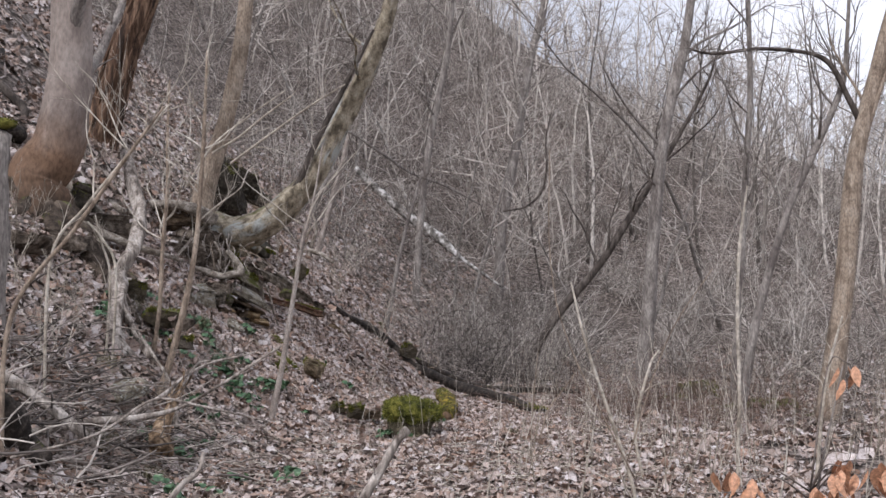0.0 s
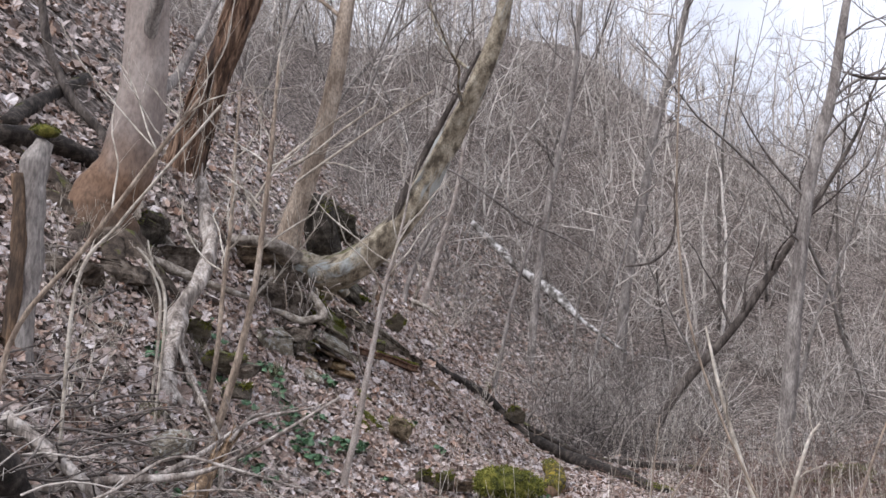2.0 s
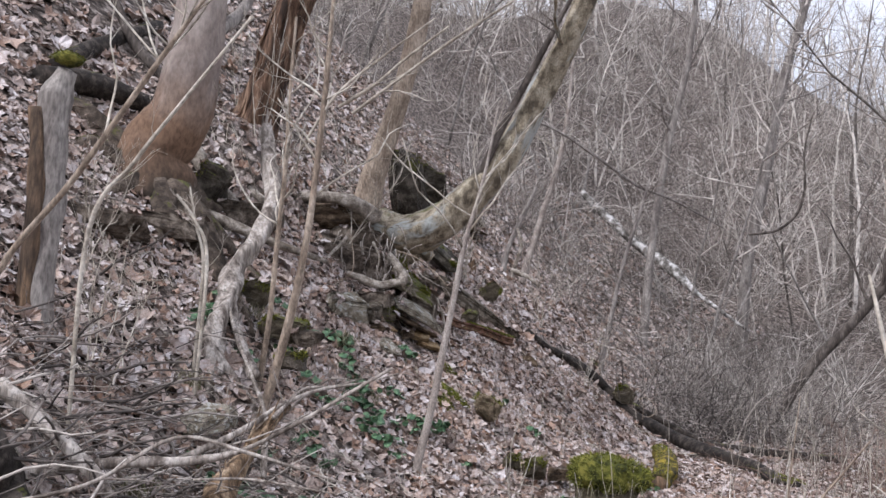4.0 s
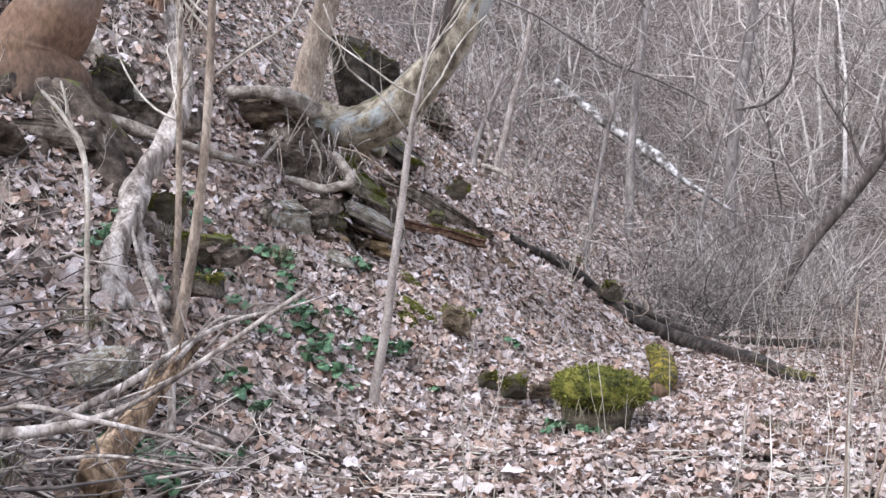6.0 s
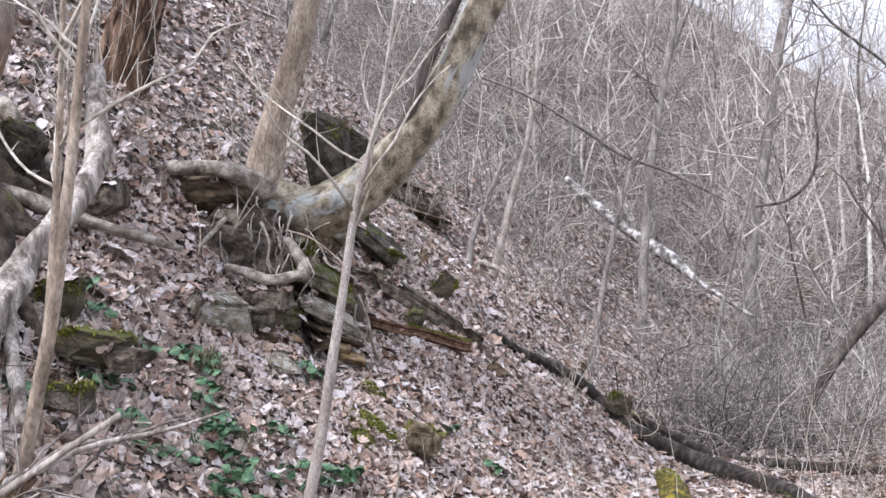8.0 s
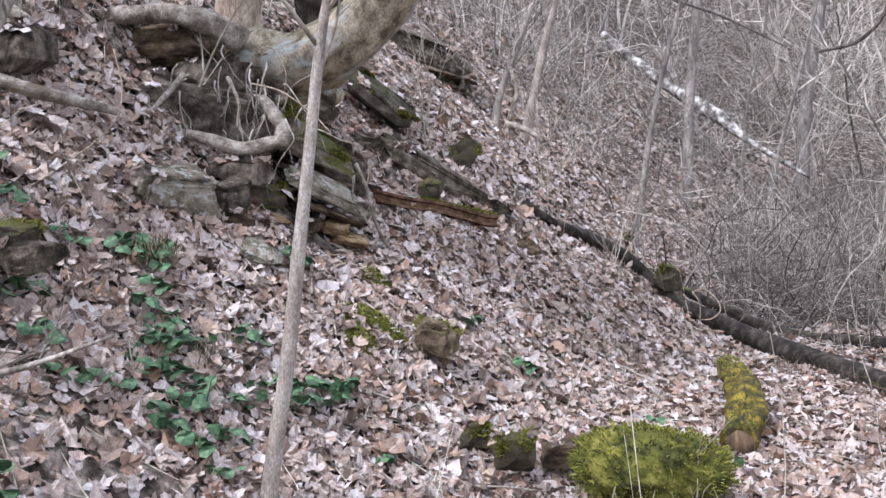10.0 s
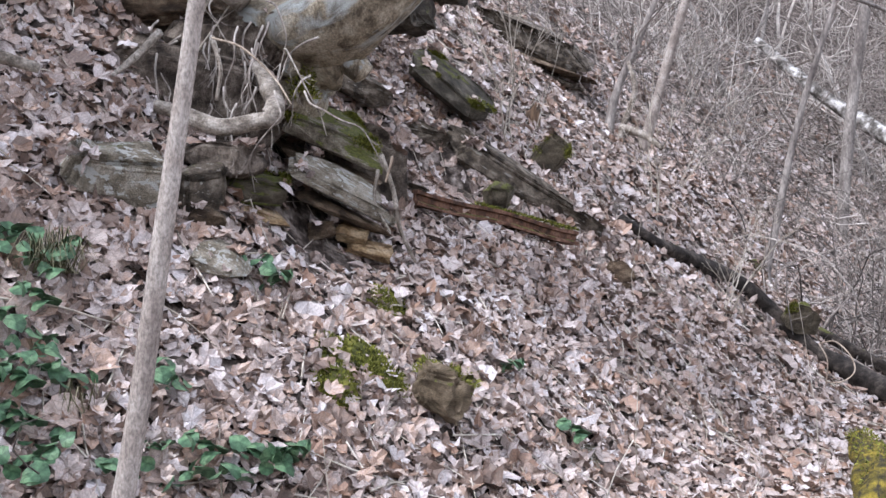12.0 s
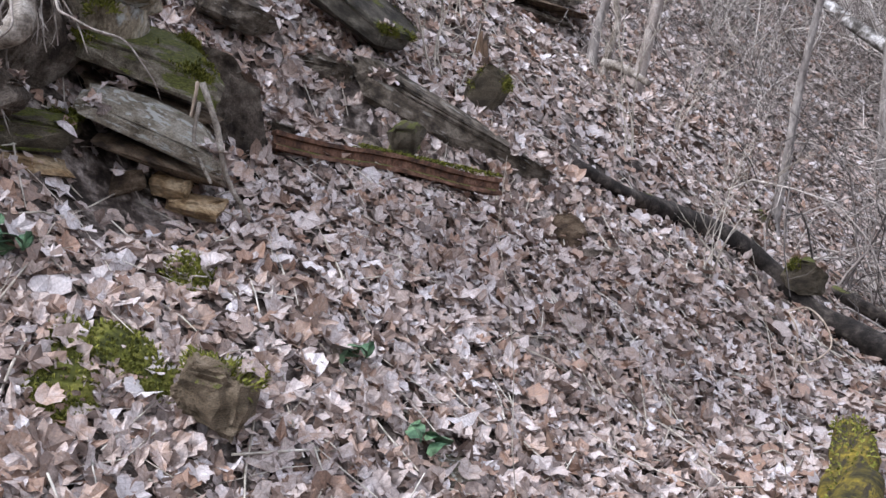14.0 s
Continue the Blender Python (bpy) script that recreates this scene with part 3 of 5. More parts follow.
def slender_tree(points, radii):
    x, y, z = points[0]
    points = [(x - 0.1, y + 0.05, float(height(x, y)) - 0.1)] + list(points)
    radii = [radii[0] * 1.3] + list(radii)
    forest_tree("slender_tree", points, radii, "tan_bark", "slender pale tan tree rooted on the stony bank", 6, 2.2)


def leaning_tree(points, radii):
    ob = forest_tree("leaning_tree", points, radii, "lichen_bark", "curved leaning tree with lichen and moss on its bark", 6, 2.4, start=0.6, flare=0.0, ridges=3)
    # a second stem that forks off beside the first
    i = points[4]
    g = Geo()
    tube(g, [points[3], (i[0] - 0.05, i[1] - 0.18, i[2] + 0.1), (points[5][0] - 0.16, points[5][1] - 0.25, points[5][2]), (points[6][0] - 0.05, points[6][1] - 0.3, points[6][2] + 0.2), (points[7][0] + 0.1, points[7][1] - 0.3, points[7][2] + 0.5)],
         [0.05, 0.05, 0.045, 0.04, 0.02], 10, 6, 0.12)
    part("stem", g, M["dark_bark"], ob, "darker side stem")
    g = Geo()
    tube(g, [(-2.76, 15.3, 3.04), (-3.12, 15.42, 2.84), (-3.38, 15.5, 2.66), (-3.44, 15.5, 2.48), (-3.46, 15.5, 2.3)], [0.2, 0.25, 0.26, 0.24, 0.2], 26, 7, 0.22, ridges=4)
    part("foot", g, M["lichen_bark"], ob, "broad mossy trunk foot with pale lichen")
    g = Geo()
    moss_fur(g, spline([(-3.2, 15.3, 2.62), (-3.2, 15.28, 2.48), (-3.16, 15.28, 2.38)], 14), 0.09, 700, 0.03)
    part("moss", g, M["moss_fibre"], ob, "green moss on the foot")
    x, y, z = points[0]
    for dx, dy, dz, r in ((-0.7, 0.0, -0.06, 0.14), (-0.35, -0.12, -0.3, 0.13), (0.15, -0.05, -0.4, 0.15), (0.55, 0.1, -0.4, 0.17)):
        g = Geo()
        tube(g, [(x + 0.15, y, z), (x + 0.15 + dx * 0.5, y + dy * 0.7, z + dz * 0.3), (x + 0.15 + dx, y + dy, z + dz)], [r, r * 0.8, r * 0.4], 14, 6, 0.35)
        part("root", g, M["lichen_bark"], ob)


def dead_snag(points, radii):
    global snag
    snag = thing("dead_snag", points[0], "grey weathered twisted dead trunk, barkless", "dead tree")
    g = Geo()
    tube(g, points, [r * 0.85 for r in radii], 18, 7, 0.4, ridges=5, flare=0.12)
    part("trunk", g, M["dead_wood"], snag)
    x, y, z = points[0]
    for a in (0.3, 1.4, 2.7, 3.9, 5.2):
        g = Geo()
        tube(g, [(x, y, z + 0.22), (x + 0.16 * math.cos(a), y + 0.16 * math.sin(a), z + 0.06), (x + 0.42 * math.cos(a), y + 0.42 * math.sin(a), float(height(x + 0.42 * math.cos(a), y + 0.42 * math.sin(a))) - 0.02)], [0.06, 0.045, 0.015], 8, 5, 0.3)
        part("root", g, M["dead_wood"], snag)
    top = points[-1]
    for dx, dz in ((-0.03, 0.16), (0.03, 0.1), (0.0, 0.22)):
        g = Geo()
        tube(g, [(top[0] + dx, top[1], top[2] - 0.1), (top[0] + dx * 1.6, top[1] + 0.02, top[2] + dz)], [0.035, 0.006], 5, 4, 0.3)
        part("splinter", g, M["dead_wood"], snag)


def snag_leg(points, radii):
    g = Geo()
    tube(g, points, radii, 10, 6, 0.25)
    part("leg", g, M["dead_wood"], snag)


def sapling(points, radii, bark):
    points = [tuple(q) for q in points]
    x, y, z = points[0]
    foot = float(height(x, y)) - 0.03
    if z > foot:
        points = [(x + (x - points[1][0]) * 0.1, y, foot)] + points
        radii = [radii[0] * 1.15] + list(radii)
    ob = thing("sapling", points[0], {"pale_bark": "bare sapling with pale greyish bark among fallen leaves", "tan_bark": "bare sapling with smooth tan bark among fallen leaves",
                                      "grey_bark": "bare grey sapling on the leafy bank"}[bark], "sapling", "saplings on the bank")
    g = Geo()
    p, r = tube(g, points, radii, 10, 6, 0.07, flare=0.2)
    part("stem", g, M[bark], ob)
    for k in range(9):
        i = int(len(p) * tree_rng.uniform(0.5, 0.97))
        i = min(i, len(p) - 2)
        s = branch_spine(tree_rng, p[i], (tree_rng.normal(0, 0.8), tree_rng.normal(0, 0.5), 0.8), tree_rng.uniform(0.5, 1.3), steps=5, wobble=0.2)
        g = Geo()
        br = max(0.004, min(r[i] * 0.5, 0.012))
        tube(g, s, [br, br * 0.4], 5, 2)
        sprout(tree_rng, g, s, [br, br * 0.4], 4, 0.45, 0, 0.3)
        part("side_twig", g, M["pale_twig" if bark != "grey_bark" else "twig"], ob)


def valley_tree(points, radii, bark):
    x, y, z = points[0]
    foot = float(height(x, y)) - 0.05
    points = [(x, y, foot)] + list(points) if z > foot + 0.1 else list(points)
    radii = [radii[0] * 1.1] + list(radii) if len(points) > len(radii) else radii
    label = {"grey_bark": "bare grey forest tree standing in brush", "tan_bark": "bare tree with light tan bark on the valley floor", "dark_bark": "dark leaning bare tree in the brush"}[bark]
    forest_tree("valley_tree", points, radii, bark, label, 12, 2.6 if radii[0] > 0.1 else 1.7, start=0.35, group="trees of the valley floor")


def limb_thing(name, label, bark, points, radii, twigs=10, length=0.8, category="branch", sides=9, rough=0.15, up=0.2):
    ob = thing(name, points[0], label, category)
    g = Geo()
    p, r = tube(g, points, radii, sides, 6, rough)
    part("wood", g, M[bark], ob)
    if twigs:
        twigs_on(ob, p, r, twigs, length, M["twig"], 0.1, up)
    return ob


def hook_limb(points, radii):
    limb_thing("hooked_branch", "dark hook-shaped branch hanging in the woods", "dark_bark", points, [r * 0.7 for r in radii], 8, 1.2)


def arched_limb(points, radii):
    limb_thing("arched_branch", "long dark arching branch against the sky", "dark_bark", points, radii, 14, 1.0)


def lifted(points, radii, share=0.5):
    """Lays a log on the ground."""
    return [(x, y, max(z, float(height(x, y)) + r * share)) for (x, y, z), r in zip(points, radii)]


def toe_log(points, radii):
    radii = [r * 0.85 for r in radii]
    points = lifted(points, radii, 0.8)
    ob = limb_thing("fallen_log", "dark fallen log with moss along its end", "wet_log", points, radii, 0, category="log", sides=16, rough=0.22)
    g = Geo()
    moss_fur(g, spline(points[-3:], 12), 0.085, 1200, 0.03)
    part("moss", g, M["moss_fibre"], ob, "green moss fringe")


def far_log(points, radii):
    points = lifted(points, radii, 0.8)
    limb_thing("fallen_log", "dark fallen log at the foot of the brush", "wet_log", points, radii, 6, 0.7, category="log", sides=12, rough=0.2)


def birch_log(points, radii):
    limb_thing("fallen_birch", "white-barked fallen trunk leaning across the brush", "birch", points, radii, 14, 1.8, category="log", sides=12, rough=0.2)


def long_branch(points, radii):
    limb_thing("hanging_branch", "long thin dark bare branch over the slope", "grey_bark", points, [r * 0.6 for r in radii], 16, 1.3)


def dead_branch(points, radii):
    limb_thing("dead_branch", "weathered grey dead branch lying in the leaves", "dead_wood", points, [r * 0.65 for r in radii], 9, 0.45, category="dead branch", rough=0.25)


def broken_trunk(points, radii):
    ob = limb_thing("broken_stump", "splintered ochre-brown broken stump leaning in dead branches", "ochre_wood", points, radii, 0, category="stump", sides=16, rough=0.45)
    for k in range(9):
        i = k % (len(points) - 1)
        a, b = np.array(points[i]), np.array(points[i + 1])
        off = tree_rng.normal(0, 0.05, 3)
        g = Geo()
        tube(g, [a + off, (a + b) / 2 + off * 1.3, b + off * 1.8 + np.array([0, 0, 0.08])], [0.022, 0.016, 0.003], 5, 4, 0.3)
        part("splinter", g, M["ochre_wood"], ob)


def broken_stalk(points, radii):
    limb_thing("broken_stalk", "broken pale woody stalk rising from the leaves", "dead_wood", points, radii, 2, 0.15, category="stalk", rough=0.25)


def pale_vine(points, radii):
    limb_thing("vine", "pale curling dry vine over the leaves", "tan_bark", points, [r * 0.5 for r in radii], 0, category="vine", sides=6, rough=0.1)


def whip(points, radii):
    x, y, z = points[0]
    foot = float(height(x, y)) - 0.03
    if z > foot + 0.05 and z - foot < 1.6:
        points, radii = [(x - 0.03, y + 0.02, foot)] + list(points), [radii[0]] + list(radii)
    ob = limb_thing("whip", "slender pale sunlit whip with fine bare twigs", "pale_twig", points, [r * 0.8 for r in radii], 0, category="sapling", sides=6, rough=0.1)
    twigs_on(ob, spline(points, 6), [radii[0], radii[-1]], 6, 0.45, M["pale_twig"], 0.2, 0.3)


def old_stem(points, radii, bark, label):
    points = [(points[0][0], points[0][1], float(height(points[0][0], points[0][1])) - 0.1)] + list(points)
    limb_thing("old_stem", label, bark, points, [radii[0] * 1.2] + list(radii), 3, 0.5, category="dead tree", sides=14, rough=0.2)


def stump(points, radii):
    ob = thing("broken_stump", points[0], "small splintered ochre stump among the leaves", "stump")
    x, y, z = points[0]
    for k in range(5):
        a = k * 1.25
        g = Geo()
        tube(g, [(x + 0.03 * math.cos(a), y + 0.03 * math.sin(a), z - 0.1), (x + 0.04 * math.cos(a), y + 0.04 * math.sin(a), z + 0.08), (x + 0.05 * math.cos(a) + 0.03, y + 0.05 * math.sin(a), z + 0.14 + 0.06 * (k % 3))], [0.05, 0.04, 0.008], 6, 4, 0.25)
        part("splinter", g, M["rot_wood"], ob)


def plank(points, radii):
    limb_thing("rotten_beam", "dark rotting timber lying along the bank", "rot_wood", points, radii, 0, category="timber", sides=6, rough=0.15)


def bank_root(points, radii):
    limb_thing("exposed_root", "bare winding tree root exposed on the bank", "root_wood", points, radii, 0, category="root", sides=12, rough=0.25)


def steel_rail(points, radii):
    """A flat-bottomed bar with a head, along a straight line, rusted and mossed."""
    a, b = np.array(points[0]), np.array(points[-1])
    d = (b - a) / np.linalg.norm(b - a)
    s = np.cross(d, (0, 0, 1.0))
    s /= np.linalg.norm(s)
    u = np.cross(s, d)
    shape = np.array([(-0.055, -0.05), (0.055, -0.05), (0.055, -0.03), (0.012, -0.015), (0.012, 0.025), (0.035, 0.03), (0.035, 0.055), (-0.035, 0.055), (-0.035, 0.03), (-0.012, 0.025), (-0.012, -0.015), (-0.055, -0.03)])
    k, n = len(shape), 24
    v = []
    for i in range(n):
        c = a + (b - a) * i / (n - 1) + np.array([0, 0, -0.01 * math.sin(i * 0.4)])
        j = 1 + RNG.normal(0, 0.035, (k, 2))
        v.append(c + shape[:, :1] * j[:, :1] * s + shape[:, 1:] * j[:, 1:] * u)
    v = np.concatenate(v)
    i, j = np.meshgrid(np.arange(n - 1), np.arange(k), indexing="ij")
    q = np.stack([i * k + j, i * k + (j + 1) % k, (i + 1) * k + (j + 1) % k, (i + 1) * k + j], -1).reshape(-1, 4)
    ends = [np.arange(k)[::-1][None], (np.arange(k) + (n - 1) * k)[None]]
    ob = thing("rusted_rail", tuple(a), "rusted steel rail jutting from the bank, moss on top", "rail")
    part("bar", Geo().add(v, q, *ends), M["rust"], ob, soft=False)
    g = Geo()
    moss_fur(g, a + (b - a) * np.linspace(0.35, 1, 60)[:, None] + np.array([0, 0, 0.045]), 0.03, 1100, 0.025)
    part("moss", g, M["moss_fibre"], ob, "green moss strip")


# ---- stones ----
def moss_fur(geo, spine, radius, count, length):
    """Short fibres over the upper side of a spine."""
    rng = np.random.default_rng(int(count + abs(spine[0][0]) * 100))
    i = rng.integers(0, len(spine), count)
    a = rng.uniform(-1.1, 1.1, count)
    out = np.stack([np.sin(a), rng.normal(0, 0.3, count), np.cos(a)], -1)
    blades(geo, spine[i] + out * radius, out + rng.normal(0, 0.4, (count, 3)), length, 0.005, rng)


def blades(geo, p, way, length, width, rng, droop=0.3):
    n = len(p)
    way = way / np.linalg.norm(way, axis=1)[:, None]
    side = np.cross(way, rng.normal(0, 1, (n, 3)))
    side /= np.linalg.norm(side, axis=1)[:, None]
    l = length * rng.uniform(0.5, 1.3, (n, 1))
    mid = p + way * l * 0.55
    tip = p + way * l - np.array([0, 0, 1]) * l * droop
    v = np.stack([p - side * width, p + side * width, mid + side * width * 0.7, mid - side * width * 0.7, tip], 1).reshape(-1, 3)
    o = np.arange(n)[:, None] * 5
    geo.add(v, o + np.array([[0, 1, 2, 3]]), o + np.array([[3, 2, 4]]))


SPHERES = {}


def ico(level):
    if level not in SPHERES:
        bm = bmesh.new()
        bmesh.ops.create_icosphere(bm, subdivisions=level, radius=1.0)
        SPHERES[level] = (np.array([v.co[:] for v in bm.verts]), np.array([[v.index for v in f.verts] for f in bm.faces]))
        bm.free()
    return SPHERES[level]


def noise3(v, scale, seed):
    return (value_noise(v[:, 0] * scale + seed, v[:, 1] * scale - seed, seed) + value_noise(v[:, 1] * scale + 3, v[:, 2] * scale + seed, seed + 1)
            + value_noise(v[:, 2] * scale - seed, v[:, 0] * scale + 7, seed + 2)) / 3


stone_seed = [0]


def stone_geo(sx, sy, sz, square=0.35, lump=0.16, level=4):
    """A weathered stone: a box broken along many planes, with layers and pits."""
    stone_seed[0] += 1
    s = stone_seed[0]
    v, f = ico(level)
    v = np.sign(v) * np.abs(v) ** square
    v = v / np.max(np.abs(v), axis=0)
    rng = np.random.default_rng(100 + s)
    for _ in range(14):
        n = rng.normal(0, 1, 3)
        n /= np.linalg.norm(n)
        over = np.maximum(v @ n - rng.uniform(0.78, 1.08), 0)
        v = v - over[:, None] * n
    size = np.array([sx, sy, sz]) / 2
    w = v * size * 1.06
    base = min(sx, sz)
    w = w + v * (noise3(v, 1.1, s) * lump * 0.6 * base + (0.3 - np.abs(noise3(v, 4.0, s + 9))) * lump * 0.55 * base + noise3(v, 12.0, s + 5) * lump * 0.4 * base + rng.normal(0, 0.012, len(v)) * base)[:, None]
    layer = np.round(w[:, 2] / max(0.06, sz * 0.3) + 0.9 * noise3(v, 1.5, s + 2))
    w[:, :2] *= (1 + 0.045 * np.sin(layer * 12.9898 + s))[:, None]
    return w, f


def place(w, x, y, z, ry, rz, rx=0.0):
    m = np.array(Euler((radians(rx), radians(ry), radians(rz))).to_matrix())
    return w @ m.T + np.array([x, y, z])


STONE_WORDS = {"grey_stone": "grey lichen-spotted", "dark_stone": "dark-toned", "brown_stone": "brown sandstone", "ochre_stone": "ochre sandstone", "earth_stone": "dark earth-toned"}


def rest(x, y, z, w):
    """Lets a stone sink until its lower side meets the ground."""
    low = w[:, 2].min()
    foot = float(height(x, y)) - 0.04
    return foot - low if low > foot else 0.0


TOPS = []


def remember_top(w, f, area):
    """Keeps places on a stone's upper side where leaves have come to rest."""
    n = np.zeros_like(w)
    face = np.cross(w[f[:, 1]] - w[f[:, 0]], w[f[:, 2]] - w[f[:, 0]])
    for k in range(3):
        np.add.at(n, f[:, k], face)
    n /= np.linalg.norm(n, axis=1)[:, None] + 1e-12
    up = np.where(n[:, 2] > 0.72)[0]
    rng = np.random.default_rng(len(TOPS) + 50)
    count = int(min(60, 70 * area + 3))
    if len(up) > 10:
        i = rng.choice(up, count)
        # leaves gather in drifts, not evenly
        i = i[noise3(w[i], 2.5, 11) > -0.12]
        TOPS.append((w[i], n[i]))


def stone(x, y, z, sx, sy, sz, ry, rz, kind, mossy=False, name="rock", square=0.3, lump=0.17, lean=6.0):
    w, f = stone_geo(sx, sy, sz, square, lump)
    w = place(w, x, y, z, ry, rz, lean)
    remember_top(w, f, sx * sy)
    label = STONE_WORDS[kind] + (" rock with moss on top, half buried in leaves" if mossy else " rock half buried in the leafy bank")
    base = (x, y, float(w[:, 2].min()))
    ob = thing(name, base, label, "rock")
    part("body", Geo().add(w, f), M[("mossy_" if mossy else "") + kind], ob, soft=False)
    if mossy:
        rng = np.random.default_rng(stone_seed[0])
        c = np.array([x, y, z])
        v = (w - c) / (np.array([sx, sy, sz]).max() / 2)
        pick = np.where((noise3(w, 5.0, 3) > -0.05) & (v[:, 2] > 0.12 * sz / max(sx, sy, sz)))[0]
        if len(pick) > 20:
            i = rng.choice(pick, 1800)
            out = v[i] + np.array([0, 0, 0.6])
            g = Geo()
            blades(g, w[i] + rng.normal(0, 0.012, (1800, 3)) - out * 0.01, out + rng.normal(0, 0.4, (1800, 3)), 0.03, 0.004, rng)
            part("moss", g, M["moss_fibre"], ob, "green moss tufts")
    return ob


def block(x, y, z, sx, sy, sz, ry, rz, kind, mossy=False):
    return stone(x, y, z, sx, sy, sz, ry, rz, kind, mossy, "stone_block", 0.22, 0.10)


def bed(a, b, deep, thick, kind, mossy=False, lift=0.25, lump=0.10, name="stone_slab", leaves=True, cover=0.02):
    """A bedded slab whose upper front edge runs from a to b; it reaches back into the bank, rising by lift."""
    a, b = Vector(a), Vector(b)
    along = (b - a).normalized()
    back = Vector((-0.5, 0.84, lift))
    back = (back - along * back.dot(along)).normalized()
    up = along.cross(back)
    w, f = stone_geo((b - a).length, deep, thick, 0.13, lump, 5)
    turn = Matrix((along, back, up)).transposed()
    centre = (a + b) / 2 + back * deep * 0.5 - up * thick * 0.5
    world = w @ np.array(turn).T + np.array(centre)
    label = STONE_WORDS[kind] + (" slab mossy along its upper edge in the bank" if mossy else " slab lying bedded in the leafy bank")
    ob = thing(name, tuple(centre), label, "rock")
    body = part("body", Geo().add(w + np.array(centre), f), M[("mossy_" if mossy else "") + kind], ob, soft=False)
    body.matrix_local = turn.to_4x4()
    if leaves:
        remember_top(world, f, (b - a).length * deep)
    if mossy:
        rng = np.random.default_rng(stone_seed[0])
        pick = np.where((w[:, 2] > thick * 0.12) & (noise3(world, 3.5, 3) > -cover - 0.3 * w[:, 0] / (b - a).length))[0]
        if len(pick) > 20:
            i = rng.choice(pick, 7000)
            out = np.tile(np.array(up) + np.array([0.1, -0.3, 0.2]), (7000, 1))
            g = Geo()
            blades(g, world[i] + rng.normal(0, 0.008, (7000, 3)), out + rng.normal(0, 0.45, (7000, 3)), 0.03, 0.0035, rng)
            part("moss", g, M["moss_fibre"], ob, "green moss tufts")
    return ob


def moss_mound(x, y, z, sx, sy, sz, ry, rz):
    ob = thing("moss_mound", (x, y, z - 0.1), "soft green moss hummock among the fallen leaves", "moss")
    fur = Geo()
    rng = np.random.default_rng(int(sx * 1000))
    for k in range(9):
        px, py = x + rng.normal(0, 0.22 * sx), y + rng.normal(0, 0.3 * sx)
        w, f = stone_geo(sx * 0.55, sx * 0.6, sx * 0.26, 0.9, 0.3, 3)
        w = w + np.array([px, py, 0]) + np.array([0, 0, 1]) * (height(w[:, 0] + px, w[:, 1] + py) + 0.015)[:, None]
        part("cushion", Geo().add(w, f), M["moss"], ob)
        top = np.where(w[:, 2] > height(w[:, 0], w[:, 1]) + 0.02)[0]
        i = rng.choice(top, 600)
        out = (w[i] - np.array([px, py, float(height(px, py)) - 0.1])) + np.array([0, 0, 0.1])
        blades(fur, w[i], out + rng.normal(0, 0.08, (600, 3)), 0.026, 0.004, rng)
    part("moss_fibre", fur, M["moss_fibre"], ob)


def mossy_rock(x, y, z, sx, sy, sz, ry, rz):
    ob = thing("mossy_rock", (x, y, float(height(x, y)) - 0.05), "boulder capped with thick green moss on the leafy floor", "rock")
    w, f = stone_geo(sx * 0.8, sy * 0.85, sz * 1.0, 0.5, 0.12)
    part("body", Geo().add(place(w, x, y, z - 0.06, ry, rz), f), M["mossy_brown_stone"], ob)
    w, f = stone_geo(sx * 0.95, sy * 0.95, sz * 0.66, 0.95, 0.30)
    w = place(w, x, y, z + sz * 0.2, ry, rz)
    part("moss_cap", Geo().add(w, f), M["moss"], ob, "thick green moss cap")
    rng = np.random.default_rng(4)
    c = np.array([x, y, z])
    top = np.where(w[:, 2] > z - 0.02)[0]
    i = rng.choice(top, 5000)
    out = (w[i] - c) + np.array([0, 0, 0.08])
    g = Geo()
    blades(g, w[i] + rng.normal(0, 0.008, (5000, 3)), out + rng.normal(0, 0.12, (5000, 3)), 0.035, 0.0035, rng)
    part("moss_fibre", g, M["moss_fibre"], ob)
    g = Geo()
    low = np.where((w[:, 2] < z + 0.1) & (w[:, 1] < y))[0]
    i = rng.choice(low, 90)
    blades(g, w[i], np.tile([0.0, -0.5, -0.6], (90, 1)) + rng.normal(0, 0.25, (90, 3)), 0.16, 0.003, rng)
    part("grass_fringe", g, M["grass"], ob, "dry grass hanging under the moss")


def rotten_stub(points, radii):
    limb_thing("rotten_stub", "black rotten stub with dead bark in the brushwood", "wet_log", points, radii, 4, 0.4, category="stump", sides=16, rough=0.4)


def moss_clump(x, y, z, size):
    w, f = stone_geo(size, size, size * 0.5, 0.8, 0.35, 3)
    w = w + np.array([x, y, z])
    ob = thing("moss_clump", (x, y, z - size * 0.2), "green moss clump on an old broken trunk", "moss")
    part("cushion", Geo().add(w, f), M["moss"], ob)
    rng = np.random.default_rng(6)
    i = rng.choice(np.where(w[:, 2] > z)[0], 700)
    g = Geo()
    blades(g, w[i], w[i] - np.array([x, y, z - 0.05]) + rng.normal(0, 0.03, (700, 3)), 0.025, 0.003, rng)
    part("moss_fibre", g, M["moss_fibre"], ob)


# big trees on the bank
big_tree([(-5.17, 12.7, 2.71), (-5.11, 12.7, 3.08), (-4.95, 12.7, 3.69), (-4.84, 12.7, 4.21), (-4.79, 12.7, 4.74), (-4.8, 12.7, 5.63), (-4.89, 12.7, 7.29), (-5.01, 12.7, 9.07)], [0.504, 0.416, 0.322, 0.291, 0.258, 0.256, 0.234, 0.164])
